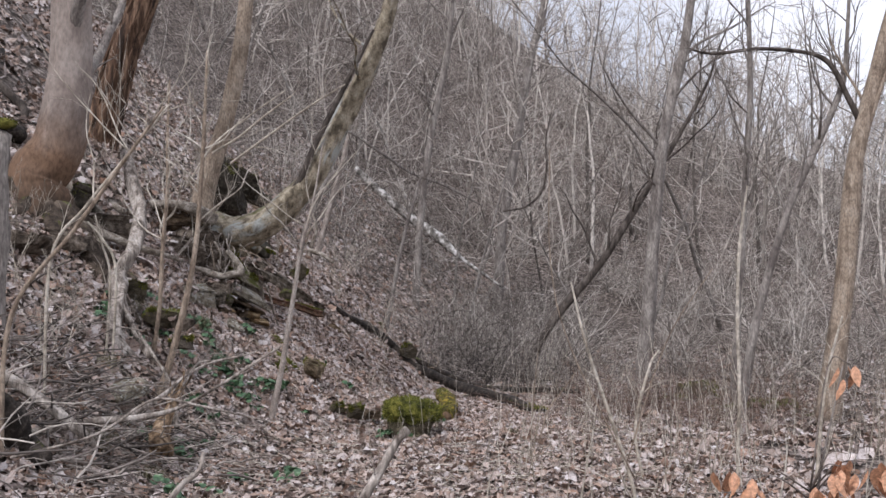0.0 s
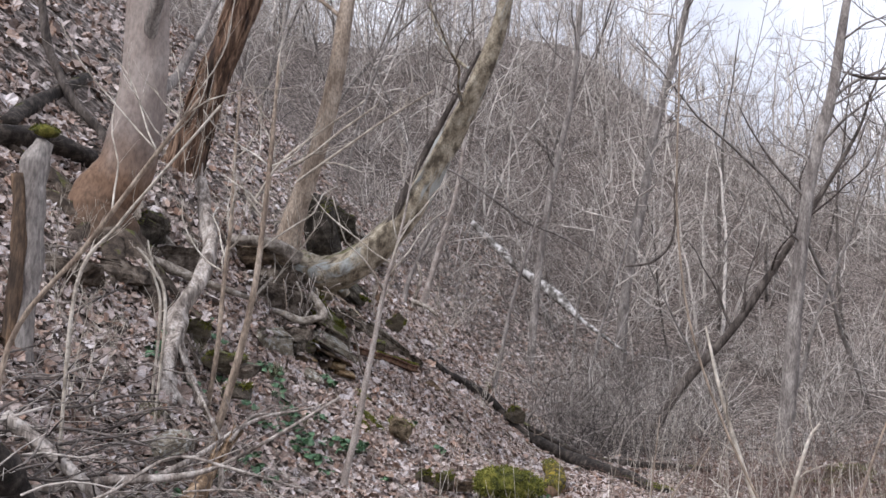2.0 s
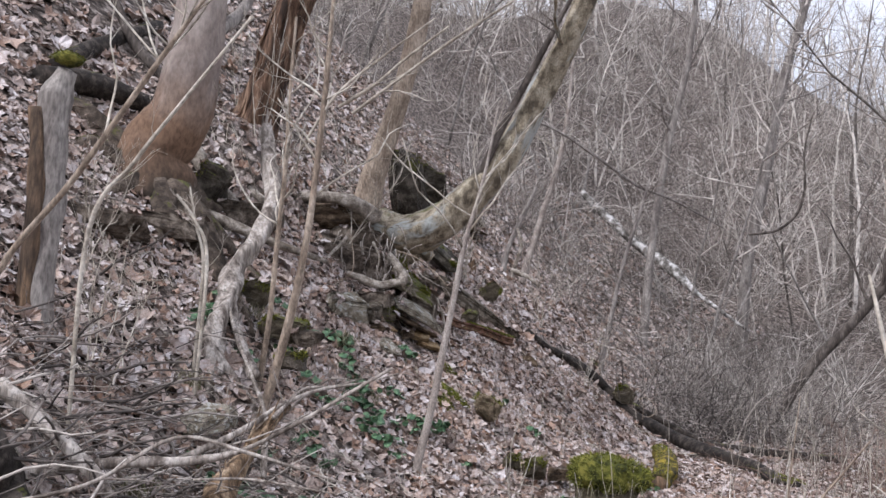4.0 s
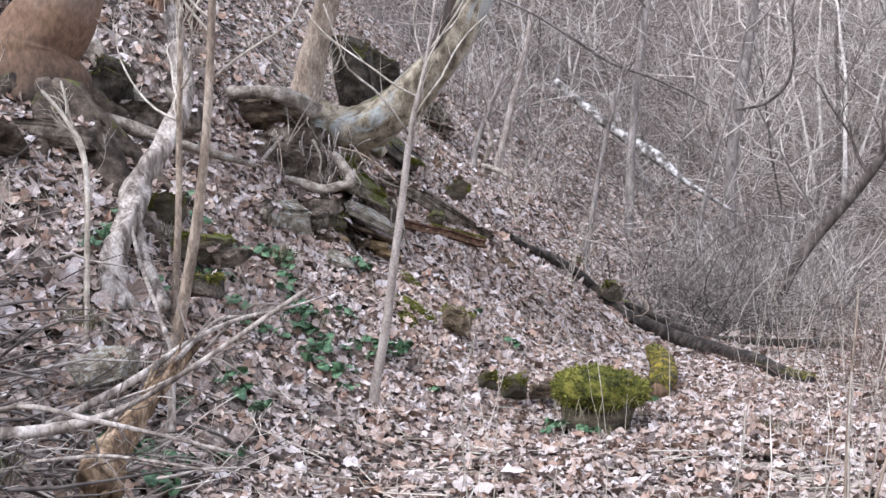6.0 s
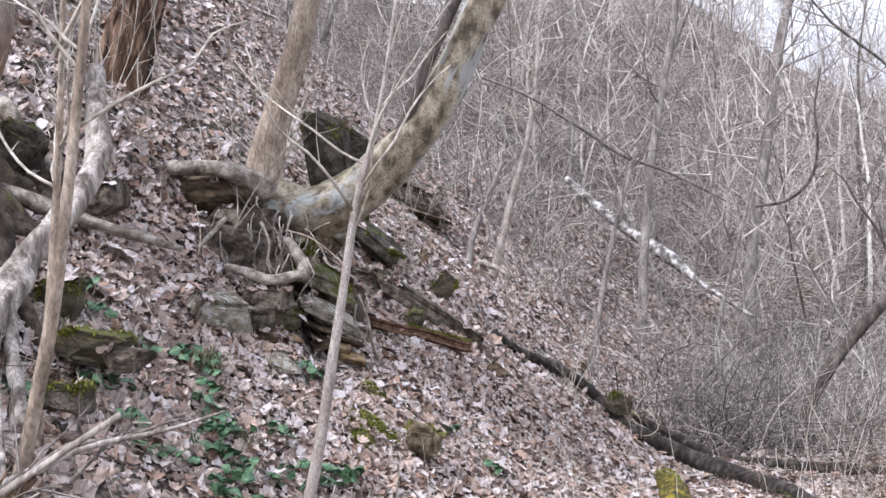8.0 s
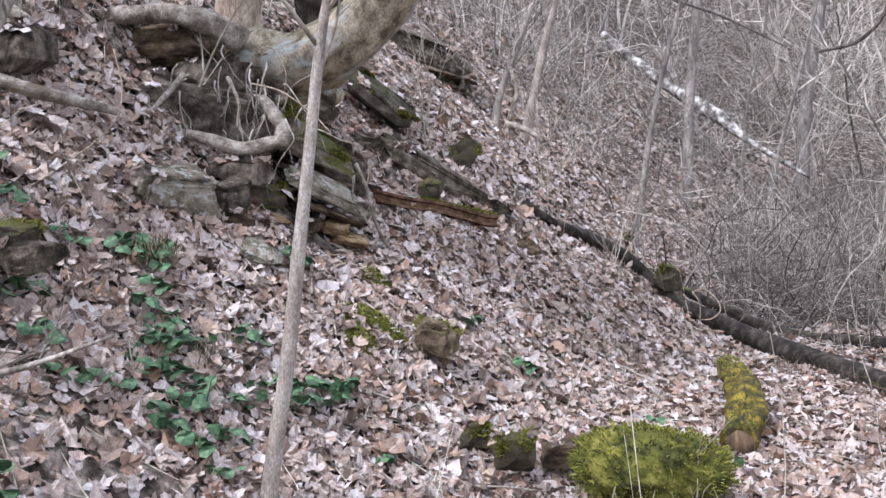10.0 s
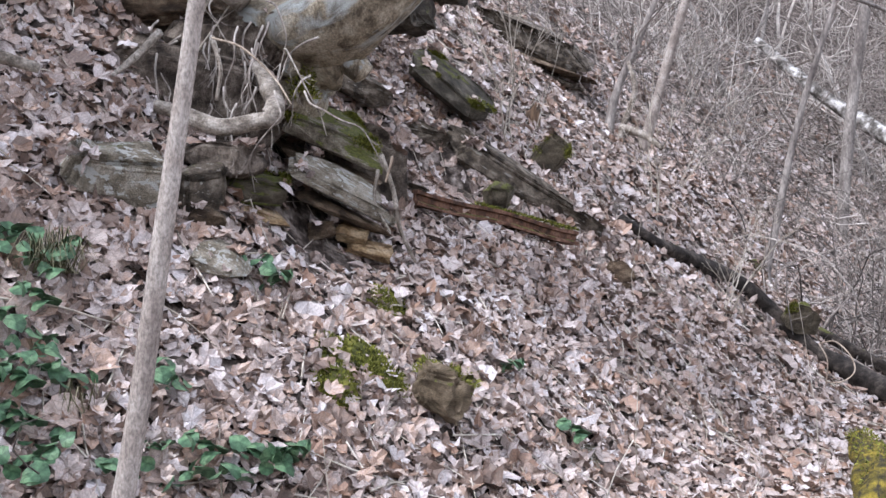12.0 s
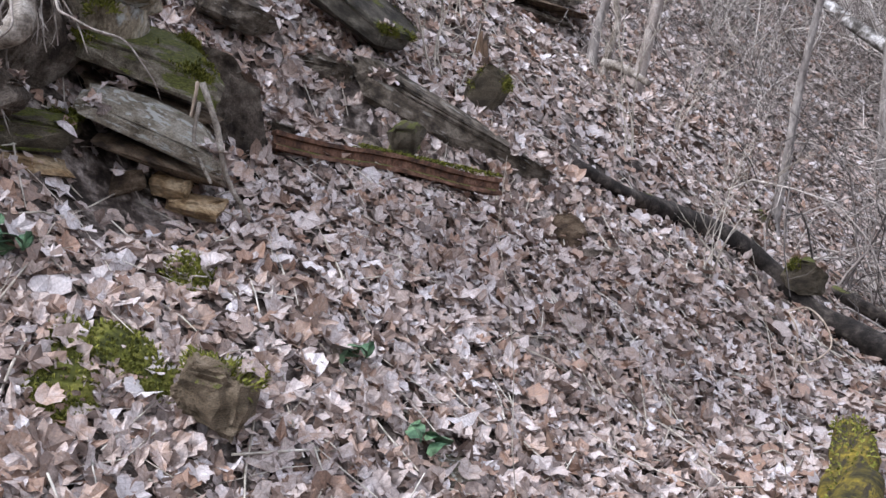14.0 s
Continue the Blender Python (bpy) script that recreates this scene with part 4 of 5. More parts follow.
shaggy_tree([(-5.52, 15.6, 3.9), (-5.28, 15.6, 4.79), (-5.08, 15.6, 5.7), (-4.74, 15.6, 6.61), (-4.45, 15.6, 7.9), (-4.13, 15.6, 9.86), (-4.04, 15.6, 12.24)], [0.311, 0.236, 0.219, 0.221, 0.206, 0.174, 0.109])
slender_tree([(-3.76, 15.6, 3.31), (-3.6, 15.6, 3.99), (-3.4, 15.6, 4.71), (-3.23, 15.6, 5.59), (-3.11, 15.6, 6.62), (-3, 15.6, 7.97), (-2.96, 15.6, 9.97)], [0.185, 0.143, 0.13, 0.125, 0.113, 0.098, 0.059])
leaning_tree([(-3.54, 15.3, 2.99), (-3.17, 15.25, 2.87), (-2.85, 15.22, 2.92), (-2.46, 15.2, 3.22), (-2.09, 15.25, 3.61), (-1.78, 15.3, 4.18), (-1.49, 15.3, 4.77), (-1.15, 15.2, 5.42), (-0.84, 15.1, 6.29), (-0.63, 15, 7.44)], [0.198, 0.237, 0.24, 0.21, 0.188, 0.171, 0.159, 0.141, 0.116, 0.073])
dead_snag([(-3.68, 11.3, 1.11), (-3.7, 11.4, 1.34), (-3.83, 11.8, 1.74), (-3.93, 12.2, 2.12), (-3.86, 12.5, 2.43), (-3.95, 13, 2.95), (-4.15, 13.3, 3.39), (-4.31, 13.5, 3.8)], [0.143, 0.111, 0.107, 0.106, 0.098, 0.092, 0.09, 0.074])
snag_leg([(-3.88, 12, 1.9), (-3.69, 11.8, 1.55), (-3.49, 11.6, 1.31), (-3.3, 11.4, 1.13)], [0.047, 0.045, 0.044, 0.052])
rotten_stub([(-3.62, 8.6, 0.2), (-3.62, 8.5, 0.55), (-3.66, 8.3, 0.78), (-3.8, 8.2, 1.0)], [0.2, 0.17, 0.15, 0.08])
rotten_stub([(-4.1, 8.9, 0.9), (-3.75, 8.7, 0.62), (-3.3, 8.4, 0.35)], [0.13, 0.12, 0.09])
moss_clump(-4.42, 10.02, 3.5, 0.2)
# saplings
sapling([(-2.1, 12.47, 0.37), (-1.99, 12.47, 0.94), (-1.9, 12.47, 1.53), (-1.83, 12.47, 1.99), (-1.76, 12.47, 2.46), (-1.67, 12.47, 2.81), (-1.59, 12.47, 3.18), (-1.51, 12.47, 3.74)], [0.039, 0.035, 0.032, 0.028, 0.025, 0.02, 0.014, 0.009], "pale_bark")
sapling([(-3.13, 11.1, 0.63), (-2.97, 11, 1.09), (-2.79, 10.9, 1.73), (-2.67, 10.8, 2.3), (-2.63, 10.8, 2.88), (-2.6, 10.8, 3.5), (-2.58, 10.8, 4.47)], [0.045, 0.038, 0.032, 0.028, 0.025, 0.022, 0.012], "tan_bark")
sapling([(-3.33, 11.6, 1.14), (-3.24, 11.5, 1.68), (-3.22, 11.5, 2.34), (-3.15, 11.4, 2.97), (-3.16, 11.4, 3.59), (-3.15, 11.4, 4.29)], [0.026, 0.024, 0.022, 0.02, 0.016, 0.011], "tan_bark")
sapling([(-3.08, 23.6, 2.68), (-2.83, 23.6, 3.61), (-2.59, 23.6, 4.55), (-2.34, 23.6, 5.48), (-2.2, 23.6, 6.42), (-2.12, 23.6, 7.67)], [0.084, 0.068, 0.063, 0.059, 0.048, 0.027], "pale_bark")
sapling([(-1.29, 23, 1.43), (-1.18, 23, 1.97), (-1.05, 23, 2.77), (-0.86, 23, 3.63), (-0.64, 23, 4.41), (-0.48, 23, 4.99)], [0.057, 0.05, 0.043, 0.039, 0.036, 0.022], "grey_bark")
sapling([(-3.2, 22.5, 3.08), (-3.11, 22.5, 3.56), (-2.83, 22.5, 4.24), (-2.61, 22.5, 4.77)], [0.064, 0.05, 0.043, 0.032], "grey_bark")
sapling([(-3.52, 8.2, 1.55), (-3.03, 8.2, 2.25), (-2.58, 8.2, 2.9), (-2.31, 8.2, 3.28)], [0.018, 0.017, 0.015, 0.01], "tan_bark")
# trees of the valley floor
valley_tree([(4.78, 24, 0.58), (4.94, 24, 2.19), (5.1, 24, 4.09), (5.34, 24, 6.01), (5.71, 24, 7.54), (5.88, 24, 8.24)], [0.179, 0.152, 0.139, 0.127, 0.129, 0.115], "grey_bark")
valley_tree([(5.74, 15.2, -0.09), (6.01, 15.2, 1.6), (6.17, 15.2, 2.97), (6.36, 15.2, 4.27), (6.75, 15.2, 5.59), (7.14, 15.2, 6.92), (7.55, 15.2, 8.73)], [0.165, 0.147, 0.134, 0.127, 0.13, 0.114, 0.083], "tan_bark")
valley_tree([(4.54, 15.5, 0.05), (4.84, 15.5, 1.6), (5.33, 15.5, 3.17), (5.78, 15.5, 4.15), (6.25, 15.5, 5.22), (6.37, 15.5, 6.21)], [0.068, 0.064, 0.056, 0.057, 0.048, 0.029], "grey_bark")
valley_tree([(5.48, 19, 0.56), (5.66, 19, 2.8), (5.78, 19, 4.42), (5.9, 19, 6.06), (5.88, 19, 8.17)], [0.072, 0.067, 0.057, 0.052, 0.041], "grey_bark")
valley_tree([(2.27, 26, 0.51), (2.93, 26, 1.67), (4.04, 26, 2.98), (5.09, 26, 4.6), (6, 26, 6.09), (6.92, 26, 7.74)], [0.103, 0.11, 0.096, 0.083, 0.061, 0.039], "dark_bark")
valley_tree([(-0.94, 34, 1.72), (-0.75, 34, 5.17), (-0.37, 34, 8.09), (0.16, 34, 10.84), (0.41, 34, 13.83)], [0.124, 0.116, 0.107, 0.099, 0.071], "grey_bark")
valley_tree([(2.05, 38, 1.74), (2.28, 38, 5.17), (2.83, 38, 8.43), (3.28, 38, 11.28), (3.95, 38, 13.94), (4.52, 38, 16.63)], [0.182, 0.172, 0.164, 0.155, 0.147, 0.093], "grey_bark")
hook_limb([(1.56, 26, 4.4), (2.15, 26, 4.51), (2.56, 26, 4.9), (2.71, 26, 5.49), (2.69, 26, 6.24), (2.83, 26, 6.99)], [0.037, 0.044, 0.045, 0.037, 0.03, 0.023])
arched_limb([(6.45, 15.2, 4.45), (6.21, 15.2, 4.97), (5.96, 15.2, 5.46), (5.62, 15.2, 5.64), (4.93, 15.2, 5.71), (4.14, 15.2, 5.63), (3.75, 15.2, 5.72)], [0.047, 0.043, 0.038, 0.033, 0.028, 0.023, 0.014])
old_stem([(-4.44, 10, 1.3), (-4.47, 10, 1.9), (-4.45, 10, 2.4), (-4.46, 10, 2.8), (-4.5, 10.02, 3.2), (-4.44, 10.05, 3.42)], [0.135, 0.115, 0.105, 0.10, 0.12, 0.07], "grey_bark", "old grey tree with flaking mossy bark on the bank")
old_stem([(-4.5, 9.9, 2.39), (-4.52, 9.9, 2.72), (-4.58, 9.9, 3.09)], [0.066, 0.062, 0.054], "rot_wood", "thin dark reddish stem on the bank")
old_stem([(-6.11, 14.4, 4.62), (-6.56, 14.4, 5.09), (-6.81, 14.4, 5.49), (-7.05, 14.4, 6.07), (-7.33, 14.4, 7.64)], [0.072, 0.067, 0.06, 0.054, 0.041], "dark_bark", "thin dark crooked tree upslope")
whip([(-3.64, 9.3, 2.08), (-3.34, 9.3, 2.56), (-3.08, 9.3, 2.9), (-2.57, 9.3, 3.54)], [0.02, 0.02, 0.017, 0.014])
whip([(-2.22, 10.4, 3.16), (-1.86, 10.4, 3.43), (-1.45, 10.4, 3.73), (-1.03, 10.4, 4)], [0.018, 0.015, 0.015, 0.009])
whip([(-2.78, 10.8, 2.97), (-2.51, 10.8, 3.41), (-2.18, 10.8, 3.69), (-1.72, 10.8, 4.03)], [0.016, 0.016, 0.013, 0.009])
whip([(-3.65, 11, 2.01), (-3.75, 11, 2.37), (-3.83, 11, 2.69)], [0.019, 0.014, 0.009])
whip([(-3.52, 10.8, 2.03), (-3.66, 10.8, 2.38), (-3.84, 10.8, 2.59)], [0.02, 0.018, 0.014])
whip([(-2.55, 11, 3.37), (-2.26, 11, 3.55), (-2, 11, 3.77), (-1.66, 11, 4.03)], [0.02, 0.018, 0.016, 0.011])
whip([(2.74, 9.5, -0.12), (2.78, 9.5, 0.82), (2.78, 9.5, 1.56), (2.81, 9.5, 2.2), (2.9, 9.5, 2.8)], [0.023, 0.022, 0.02, 0.02, 0.011])
whip([(3.3, 9, 0.11), (3.37, 9, 0.76), (3.45, 9, 1.16), (3.57, 9, 1.56)], [0.022, 0.019, 0.016, 0.011])
whip([(1.88, 9.5, -0.02), (1.8, 9.5, 0.51), (1.94, 9.5, 1.08), (2.03, 9.5, 1.24)], [0.019, 0.019, 0.016, 0.011])
whip([(1.49, 8, 0.22), (1.15, 8, 1.28), (1.02, 8, 1.82)], [0.019, 0.016, 0.009])
# fallen wood
far_log([(-6.28, 12.21, 3.92), (-6.1, 12.88, 4), (-5.77, 13.57, 3.94)], [0.136, 0.167, 0.133])
far_log([(-6.39, 12.6, 4.18), (-6.63, 13.66, 4.74), (-7.09, 15.8, 5.77)], [0.096, 0.092, 0.091])
pale_vine([(0.76, 8.8, 0.35), (0.78, 8.8, 0.77), (0.83, 8.8, 1.27)], [0.011, 0.01, 0.006])
pale_vine([(0.81, 8.6, 0.49), (0.89, 8.6, 0.75), (1.01, 8.6, 0.92), (1.13, 8.6, 1.08)], [0.012, 0.013, 0.011, 0.008])
pale_vine([(0.79, 4.2, 0.86), (0.53, 4.2, 1.4), (0.45, 4.2, 1.76), (0.45, 4.2, 2.23)], [0.007, 0.006, 0.005, 0.004])
pale_vine([(0.76, 4.2, 0.93), (0.93, 4.2, 1.42), (1.13, 4.2, 1.73)], [0.006, 0.005, 0.004])
toe_log([(-2.13, 19, 1.85), (-1.92, 19.5, 1.66), (-1.7, 20, 1.44), (-1.25, 20.9, 1.06), (-0.66, 21, 0.58), (0.1, 20.6, 0.27), (0.76, 19.2, 0.09), (1.17, 18, 0.06), (1.39, 17, -0.02), (1.62, 16.2, 0.02)], [0.055, 0.073, 0.1, 0.115, 0.124, 0.138, 0.141, 0.13, 0.113, 0.075])
far_log([(-0.65, 22.5, 0.53), (0.62, 22, 0.1), (1.42, 21.3, -0.02), (2.15, 20.8, -0.1), (2.77, 20.5, -0.13)], [0.068, 0.085, 0.1, 0.106, 0.087])
birch_log([(-3.32, 38, 7.36), (-2.18, 37.5, 6.25), (-0.93, 37, 5.19), (-0.07, 36.5, 4.52), (0.67, 36, 3.8), (2.12, 35, 2.69)], [0.113, 0.147, 0.18, 0.194, 0.078, 0.042])
long_branch([(-2.86, 22, 6.07), (-2.15, 22.5, 5.83), (-1.37, 23, 5.37), (-0.78, 24, 5.1), (0.01, 25, 4.94), (1.04, 26, 4.53)], [0.035, 0.045, 0.046, 0.043, 0.039, 0.024])
dead_branch([(-3.17, 9.6, 0.53), (-3.05, 9.7, 0.59), (-2.9, 9.9, 0.69), (-2.76, 10.2, 0.82), (-2.66, 10.5, 0.96), (-2.46, 10.8, 1.08), (-2.18, 10.9, 1.14), (-1.91, 11, 1.23)], [0.04, 0.037, 0.035, 0.032, 0.027, 0.021, 0.015, 0.01])
broken_trunk([(-2.61, 9.4, 0.33), (-2.7, 9.8, 0.5), (-2.7, 10.1, 0.66), (-2.71, 10.4, 0.81), (-2.65, 10.6, 0.95)], [0.10, 0.085, 0.06, 0.045, 0.02])
dead_branch([(-2.38, 8.6, 0.62), (-2.08, 8.6, 0.65), (-1.78, 8.5, 0.65), (-1.48, 8.4, 0.64)], [0.012, 0.01, 0.009, 0.006])
dead_branch([(-2.73, 10.4, 0.43), (-2.78, 10.5, 0.67), (-2.88, 10.7, 0.87), (-3.48, 11.4, 1.44), (-3.78, 11.8, 1.77)], [0.044, 0.034, 0.025, 0.024, 0.021])
dead_branch([(-3.75, 8.6, 0.51), (-3.55, 8.8, 0.55), (-3.13, 9, 0.62), (-2.64, 9.2, 0.66), (-2.25, 9.3, 0.81), (-1.5, 9.4, 1.29)], [0.069, 0.059, 0.054, 0.043, 0.022, 0.013])
dead_branch([(-3.4, 8, 0.44), (-2.8, 8.2, 0.6), (-2.41, 8.4, 0.86), (-2.01, 8.5, 0.8), (-1.5, 8.6, 0.67)], [0.02, 0.02, 0.017, 0.015, 0.01])
dead_branch([(-3.9, 8.9, 1.06), (-3.6, 8.9, 0.86), (-3.29, 8.9, 0.64), (-3.04, 8.9, 0.42)], [0.082, 0.076, 0.07, 0.053])
broken_stalk([(-0.38, 4.5, 0.68), (-0.3, 4.6, 0.8), (-0.22, 4.7, 0.94), (-0.17, 4.75, 1)], [0.023, 0.022, 0.02, 0.024])
broken_stalk([(-1.26, 4.6, 0.67), (-1.2, 4.7, 0.76), (-1.14, 4.75, 0.81), (-1.13, 4.8, 0.89)], [0.016, 0.017, 0.013, 0.008])
dead_branch([(-2.64, 10.3, 0.87), (-2.64, 10.6, 0.99), (-2.59, 10.8, 1.08), (-2.43, 10.9, 1.1), (-2.15, 11, 1.19)], [0.028, 0.022, 0.017, 0.013, 0.008])
plank([(-4.59, 14.1, 2.53), (-4.31, 14.2, 2.45), (-4, 14.3, 2.35)], [0.083, 0.082, 0.073])
bank_root([(-4.99, 14.6, 2.84), (-4.77, 14.6, 3.06), (-4.48, 14.7, 3.21), (-4.07, 14.8, 3.25), (-3.66, 14.9, 3.18), (-3.42, 15, 3.02)], [0.023, 0.045, 0.061, 0.072, 0.088, 0.104])
bank_root([(-3.57, 14.4, 2.29), (-3.39, 14.45, 2.23), (-3.18, 14.5, 2.17), (-3.05, 14.6, 2.21), (-2.94, 14.6, 2.25), (-3.03, 14.7, 2.4), (-3.18, 14.8, 2.55)], [0.034, 0.042, 0.044, 0.044, 0.053, 0.051, 0.041])
bank_root([(-5.46, 14.2, 4.08), (-5.12, 14.1, 3.59), (-4.76, 14, 3.24), (-4.43, 13.9, 3.04)], [0.055, 0.06, 0.058, 0.044])
bank_root([(-5.21, 13.6, 3.6), (-4.92, 13.5, 3.21), (-4.56, 13.5, 2.91)], [0.084, 0.082, 0.056])
bank_root([(-5.52, 12.6, 2.63), (-5.15, 12.7, 2.77), (-4.76, 12.8, 2.73), (-4.42, 13, 2.64), (-4.07, 13.2, 2.51), (-3.5, 13.5, 2.33)], [0.054, 0.089, 0.088, 0.07, 0.053, 0.024])
steel_rail([(-2.86, 16.2, 1.89), (-2.56, 16.9, 1.79), (-2.12, 17.55, 1.65)], [0.047, 0.051, 0.054])
bank_root([(-2.75, 15.5, 2.11), (-2.66, 15.5, 1.89), (-2.61, 15.5, 1.66), (-2.55, 15.6, 1.46)], [0.015, 0.015, 0.013, 0.01])
bank_root([(-2.77, 15.5, 2.02), (-2.76, 15.45, 1.82), (-2.62, 15.4, 1.63)], [0.01, 0.01, 0.006])
bank_root([(-3.32, 14.55, 2.68), (-3.22, 14.5, 2.49), (-3.24, 14.5, 2.32)], [0.015, 0.012, 0.009])
bank_root([(-3.63, 14.5, 2.72), (-3.74, 14.4, 2.55), (-3.79, 14.3, 2.45)], [0.022, 0.019, 0.012])
bank_root([(-3.05, 22.3, 2.37), (-3.01, 22.3, 2.78), (-2.94, 22.3, 3.18), (-2.82, 22.3, 3.59), (-2.91, 22.3, 3.93)], [0.048, 0.048, 0.042, 0.035, 0.021])
bank_root([(-2.98, 22.3, 3.12), (-2.68, 22.2, 3), (-2.42, 22.1, 2.82)], [0.056, 0.048, 0.027])
pale_vine([(-2.56, 15.2, 1.92), (-2.53, 15.2, 2.02), (-2.52, 15.2, 2.07)], [0.013, 0.016, 0.016])
pale_vine([(-2.82, 13.9, 2.51), (-2.58, 13.8, 2.43), (-2.34, 13.7, 2.27), (-2.18, 13.6, 2.13)], [0.011, 0.012, 0.01, 0.007])
pale_vine([(-0.31, 17.2, 0.97), (-0.21, 17.2, 0.99), (-0.11, 17.1, 0.91), (-0.08, 17, 0.82), (-0.15, 16.9, 0.76), (-0.24, 16.9, 0.75)], [0.009, 0.011, 0.011, 0.009, 0.009, 0.007])
pale_vine([(-0.31, 17.2, 0.97), (-0.25, 17.1, 0.87), (-0.25, 17, 0.71)], [0.009, 0.009, 0.008])
pale_vine([(-2.93, 12.6, 2.51), (-2.89, 12.6, 2.32), (-2.86, 12.5, 2.15), (-2.99, 12.5, 2.04), (-3.06, 12.4, 1.95)], [0.008, 0.008, 0.007, 0.007, 0.006])
stump([(-3.19, 19.58, 2.83), (-3.18, 19.58, 2.97)], [0.074, 0.049])
# stones of the ledge
bed((-3.36, 13.62, 1.95), (-3.10, 14.05, 1.90), 0.34, 0.34, "grey_stone", False, 0.5, 0.16, "stone_block")
bed((-3.17, 14.12, 1.88), (-3.03, 14.42, 1.93), 0.3, 0.24, "dark_stone", False, 0.3, 0.16, "stone_block")
stone(-3.76, 14.95, 2.38, 1.21, 0.48, 0.74, 12, 25, "earth_stone")
stone(-3.28, 14.62, 2.02, 0.5, 0.4, 0.2, 10, 25, "earth_stone")
bed((-3.30, 15.12, 2.36), (-2.72, 15.72, 2.08), 0.62, 0.18, "grey_stone", True, 0.5, 0.14, cover=0.3)
bed((-3.25, 15.22, 2.13), (-2.82, 15.74, 1.93), 0.5, 0.06, "brown_stone", False, 0.2, 0.08, leaves=False)
bed((-3.69, 15.30, 2.19), (-3.20, 15.62, 2.02), 0.3, 0.09, "ochre_stone", False, 0.1, 0.1, leaves=False)
bed((-3.09, 15.08, 2.02), (-2.64, 15.5, 1.74), 0.42, 0.13, "grey_stone", False, 0.55, 0.12)
bed((-3.08, 15.14, 1.88), (-2.64, 15.54, 1.62), 0.4, 0.07, "brown_stone", False, 0.1, 0.1, leaves=False)
bed((-3.24, 14.64, 1.90), (-3.03, 15.14, 1.86), 0.4, 0.13, "brown_stone", True, 0.3, 0.11)
bed((-3.21, 14.66, 1.75), (-3.06, 15.02, 1.70), 0.35, 0.1, "ochre_stone", False, 0.2, 0.12, leaves=False)
bed((-2.97, 15.38, 1.70), (-2.80, 15.44, 1.66), 0.2, 0.13, "ochre_stone", False, 0.2, 0.14, "stone_block", False)
bed((-2.92, 15.36, 1.58), (-2.66, 15.48, 1.54), 0.24, 0.1, "ochre_stone", False, 0.2, 0.14, "stone_block", False)
block(-3.04, 15.3, 1.64, 0.16, 0.13, 0.1, -5, 25, "brown_stone")
block(-3.12, 14.3, 1.68, 0.17, 0.14, 0.1, 20, 25, "brown_stone")
block(-2.86, 16.5, 1.72, 0.23, 0.18, 0.19, 5, 25, "ochre_stone")
bed((-3.02, 16.30, 2.02), (-2.86, 16.42, 1.95), 0.2, 0.22, "dark_stone", False, 0.2, 0.14, "stone_block", False)
bed((-3.22, 17.44, 2.56), (-2.08, 18.52, 1.70), 0.6, 0.27, "dark_stone", False, 0.55, 0.16)
bed((-3.42, 17.46, 3.12), (-2.99, 17.9, 2.64), 0.55, 0.22, "dark_stone", True, 0.7, 0.15, cover=0.12)
bed((-3.70, 16.58, 2.90), (-3.40, 17.05, 2.70), 0.5, 0.2, "dark_stone", False, 0.4, 0.15)
bed((-3.62, 17.18, 2.62), (-3.16, 17.52, 2.42), 0.45, 0.24, "dark_stone", False, 0.4, 0.16)
bed((-2.79, 17.26, 2.06), (-2.55, 17.32, 2.03), 0.24, 0.2, "brown_stone", True, 0.3, 0.14, "stone_block")
block(-2.69, 18.6, 2.38, 0.29, 0.18, 0.39, 35, 25, "brown_stone", True)
# dark stone chosen so the overhang's shade is carried by its colour
bed((-5.35, 22.85, 4.98), (-3.70, 24.45, 4.42), 1.3, 0.5, "dark_stone", False, 0.4, 0.16, "rock_ledge")
bed((-5.12, 22.9, 4.52), (-3.72, 24.4, 4.06), 1.1, 0.16, "brown_stone", False, 0.2, 0.12, "rock_ledge", False)
bed((-4.9, 23.0, 4.34), (-3.86, 24.45, 3.92), 0.9, 0.16, "dark_stone", False, 0.2, 0.14, "rock_ledge", False)
# dark rock standing in for a shaded hollow in the bank
stone(-3.69, 18.1, 4.03, 0.77, 0.61, 0.61, 24, 15, "dark_stone", True)
stone(-3.8, 17.6, 3.86, 0.52, 0.41, 1.11, -10, 15, "earth_stone", True)
bed((-4.62, 14.05, 2.74), (-4.02, 14.52, 2.38), 0.5, 0.12, "grey_stone", False, 0.5, 0.1)
bed((-4.58, 14.45, 2.78), (-4.27, 14.5, 2.48), 0.3, 0.06, "dark_stone", False, 0.9, 0.1, leaves=False)
bed((-4.38, 14.78, 2.82), (-4.17, 14.82, 2.58), 0.2, 0.2, "grey_stone", False, 0.6, 0.14, "stone_block", False)
stone(-4.59, 15, 2.87, 0.38, 0.26, 0.29, 0, 18, "dark_stone")
bed((-3.87, 14.08, 2.30), (-3.62, 14.12, 2.12), 0.2, 0.26, "brown_stone", False, 0.4, 0.14, "stone_block", False)
stone(-4.81, 12.7, 2.46, 0.44, 0.3, 0.32, 5, 14, "brown_stone", True)
stone(-4.83, 13.3, 3.05, 0.49, 0.39, 0.55, 20, 14, "earth_stone", True)
stone(-5.8, 12.9, 2.88, 0.93, 0.56, 0.44, 0, 14, "earth_stone", True)
stone(-3.87, 12.5, 1.84, 0.33, 0.27, 0.39, 0, 15, "brown_stone", True)
stone(-3.42, 12.2, 1.57, 0.4, 0.32, 0.22, 12, 15, "brown_stone", True)
stone(-3.15, 12.2, 1.49, 0.28, 0.22, 0.16, 0, 15, "earth_stone")
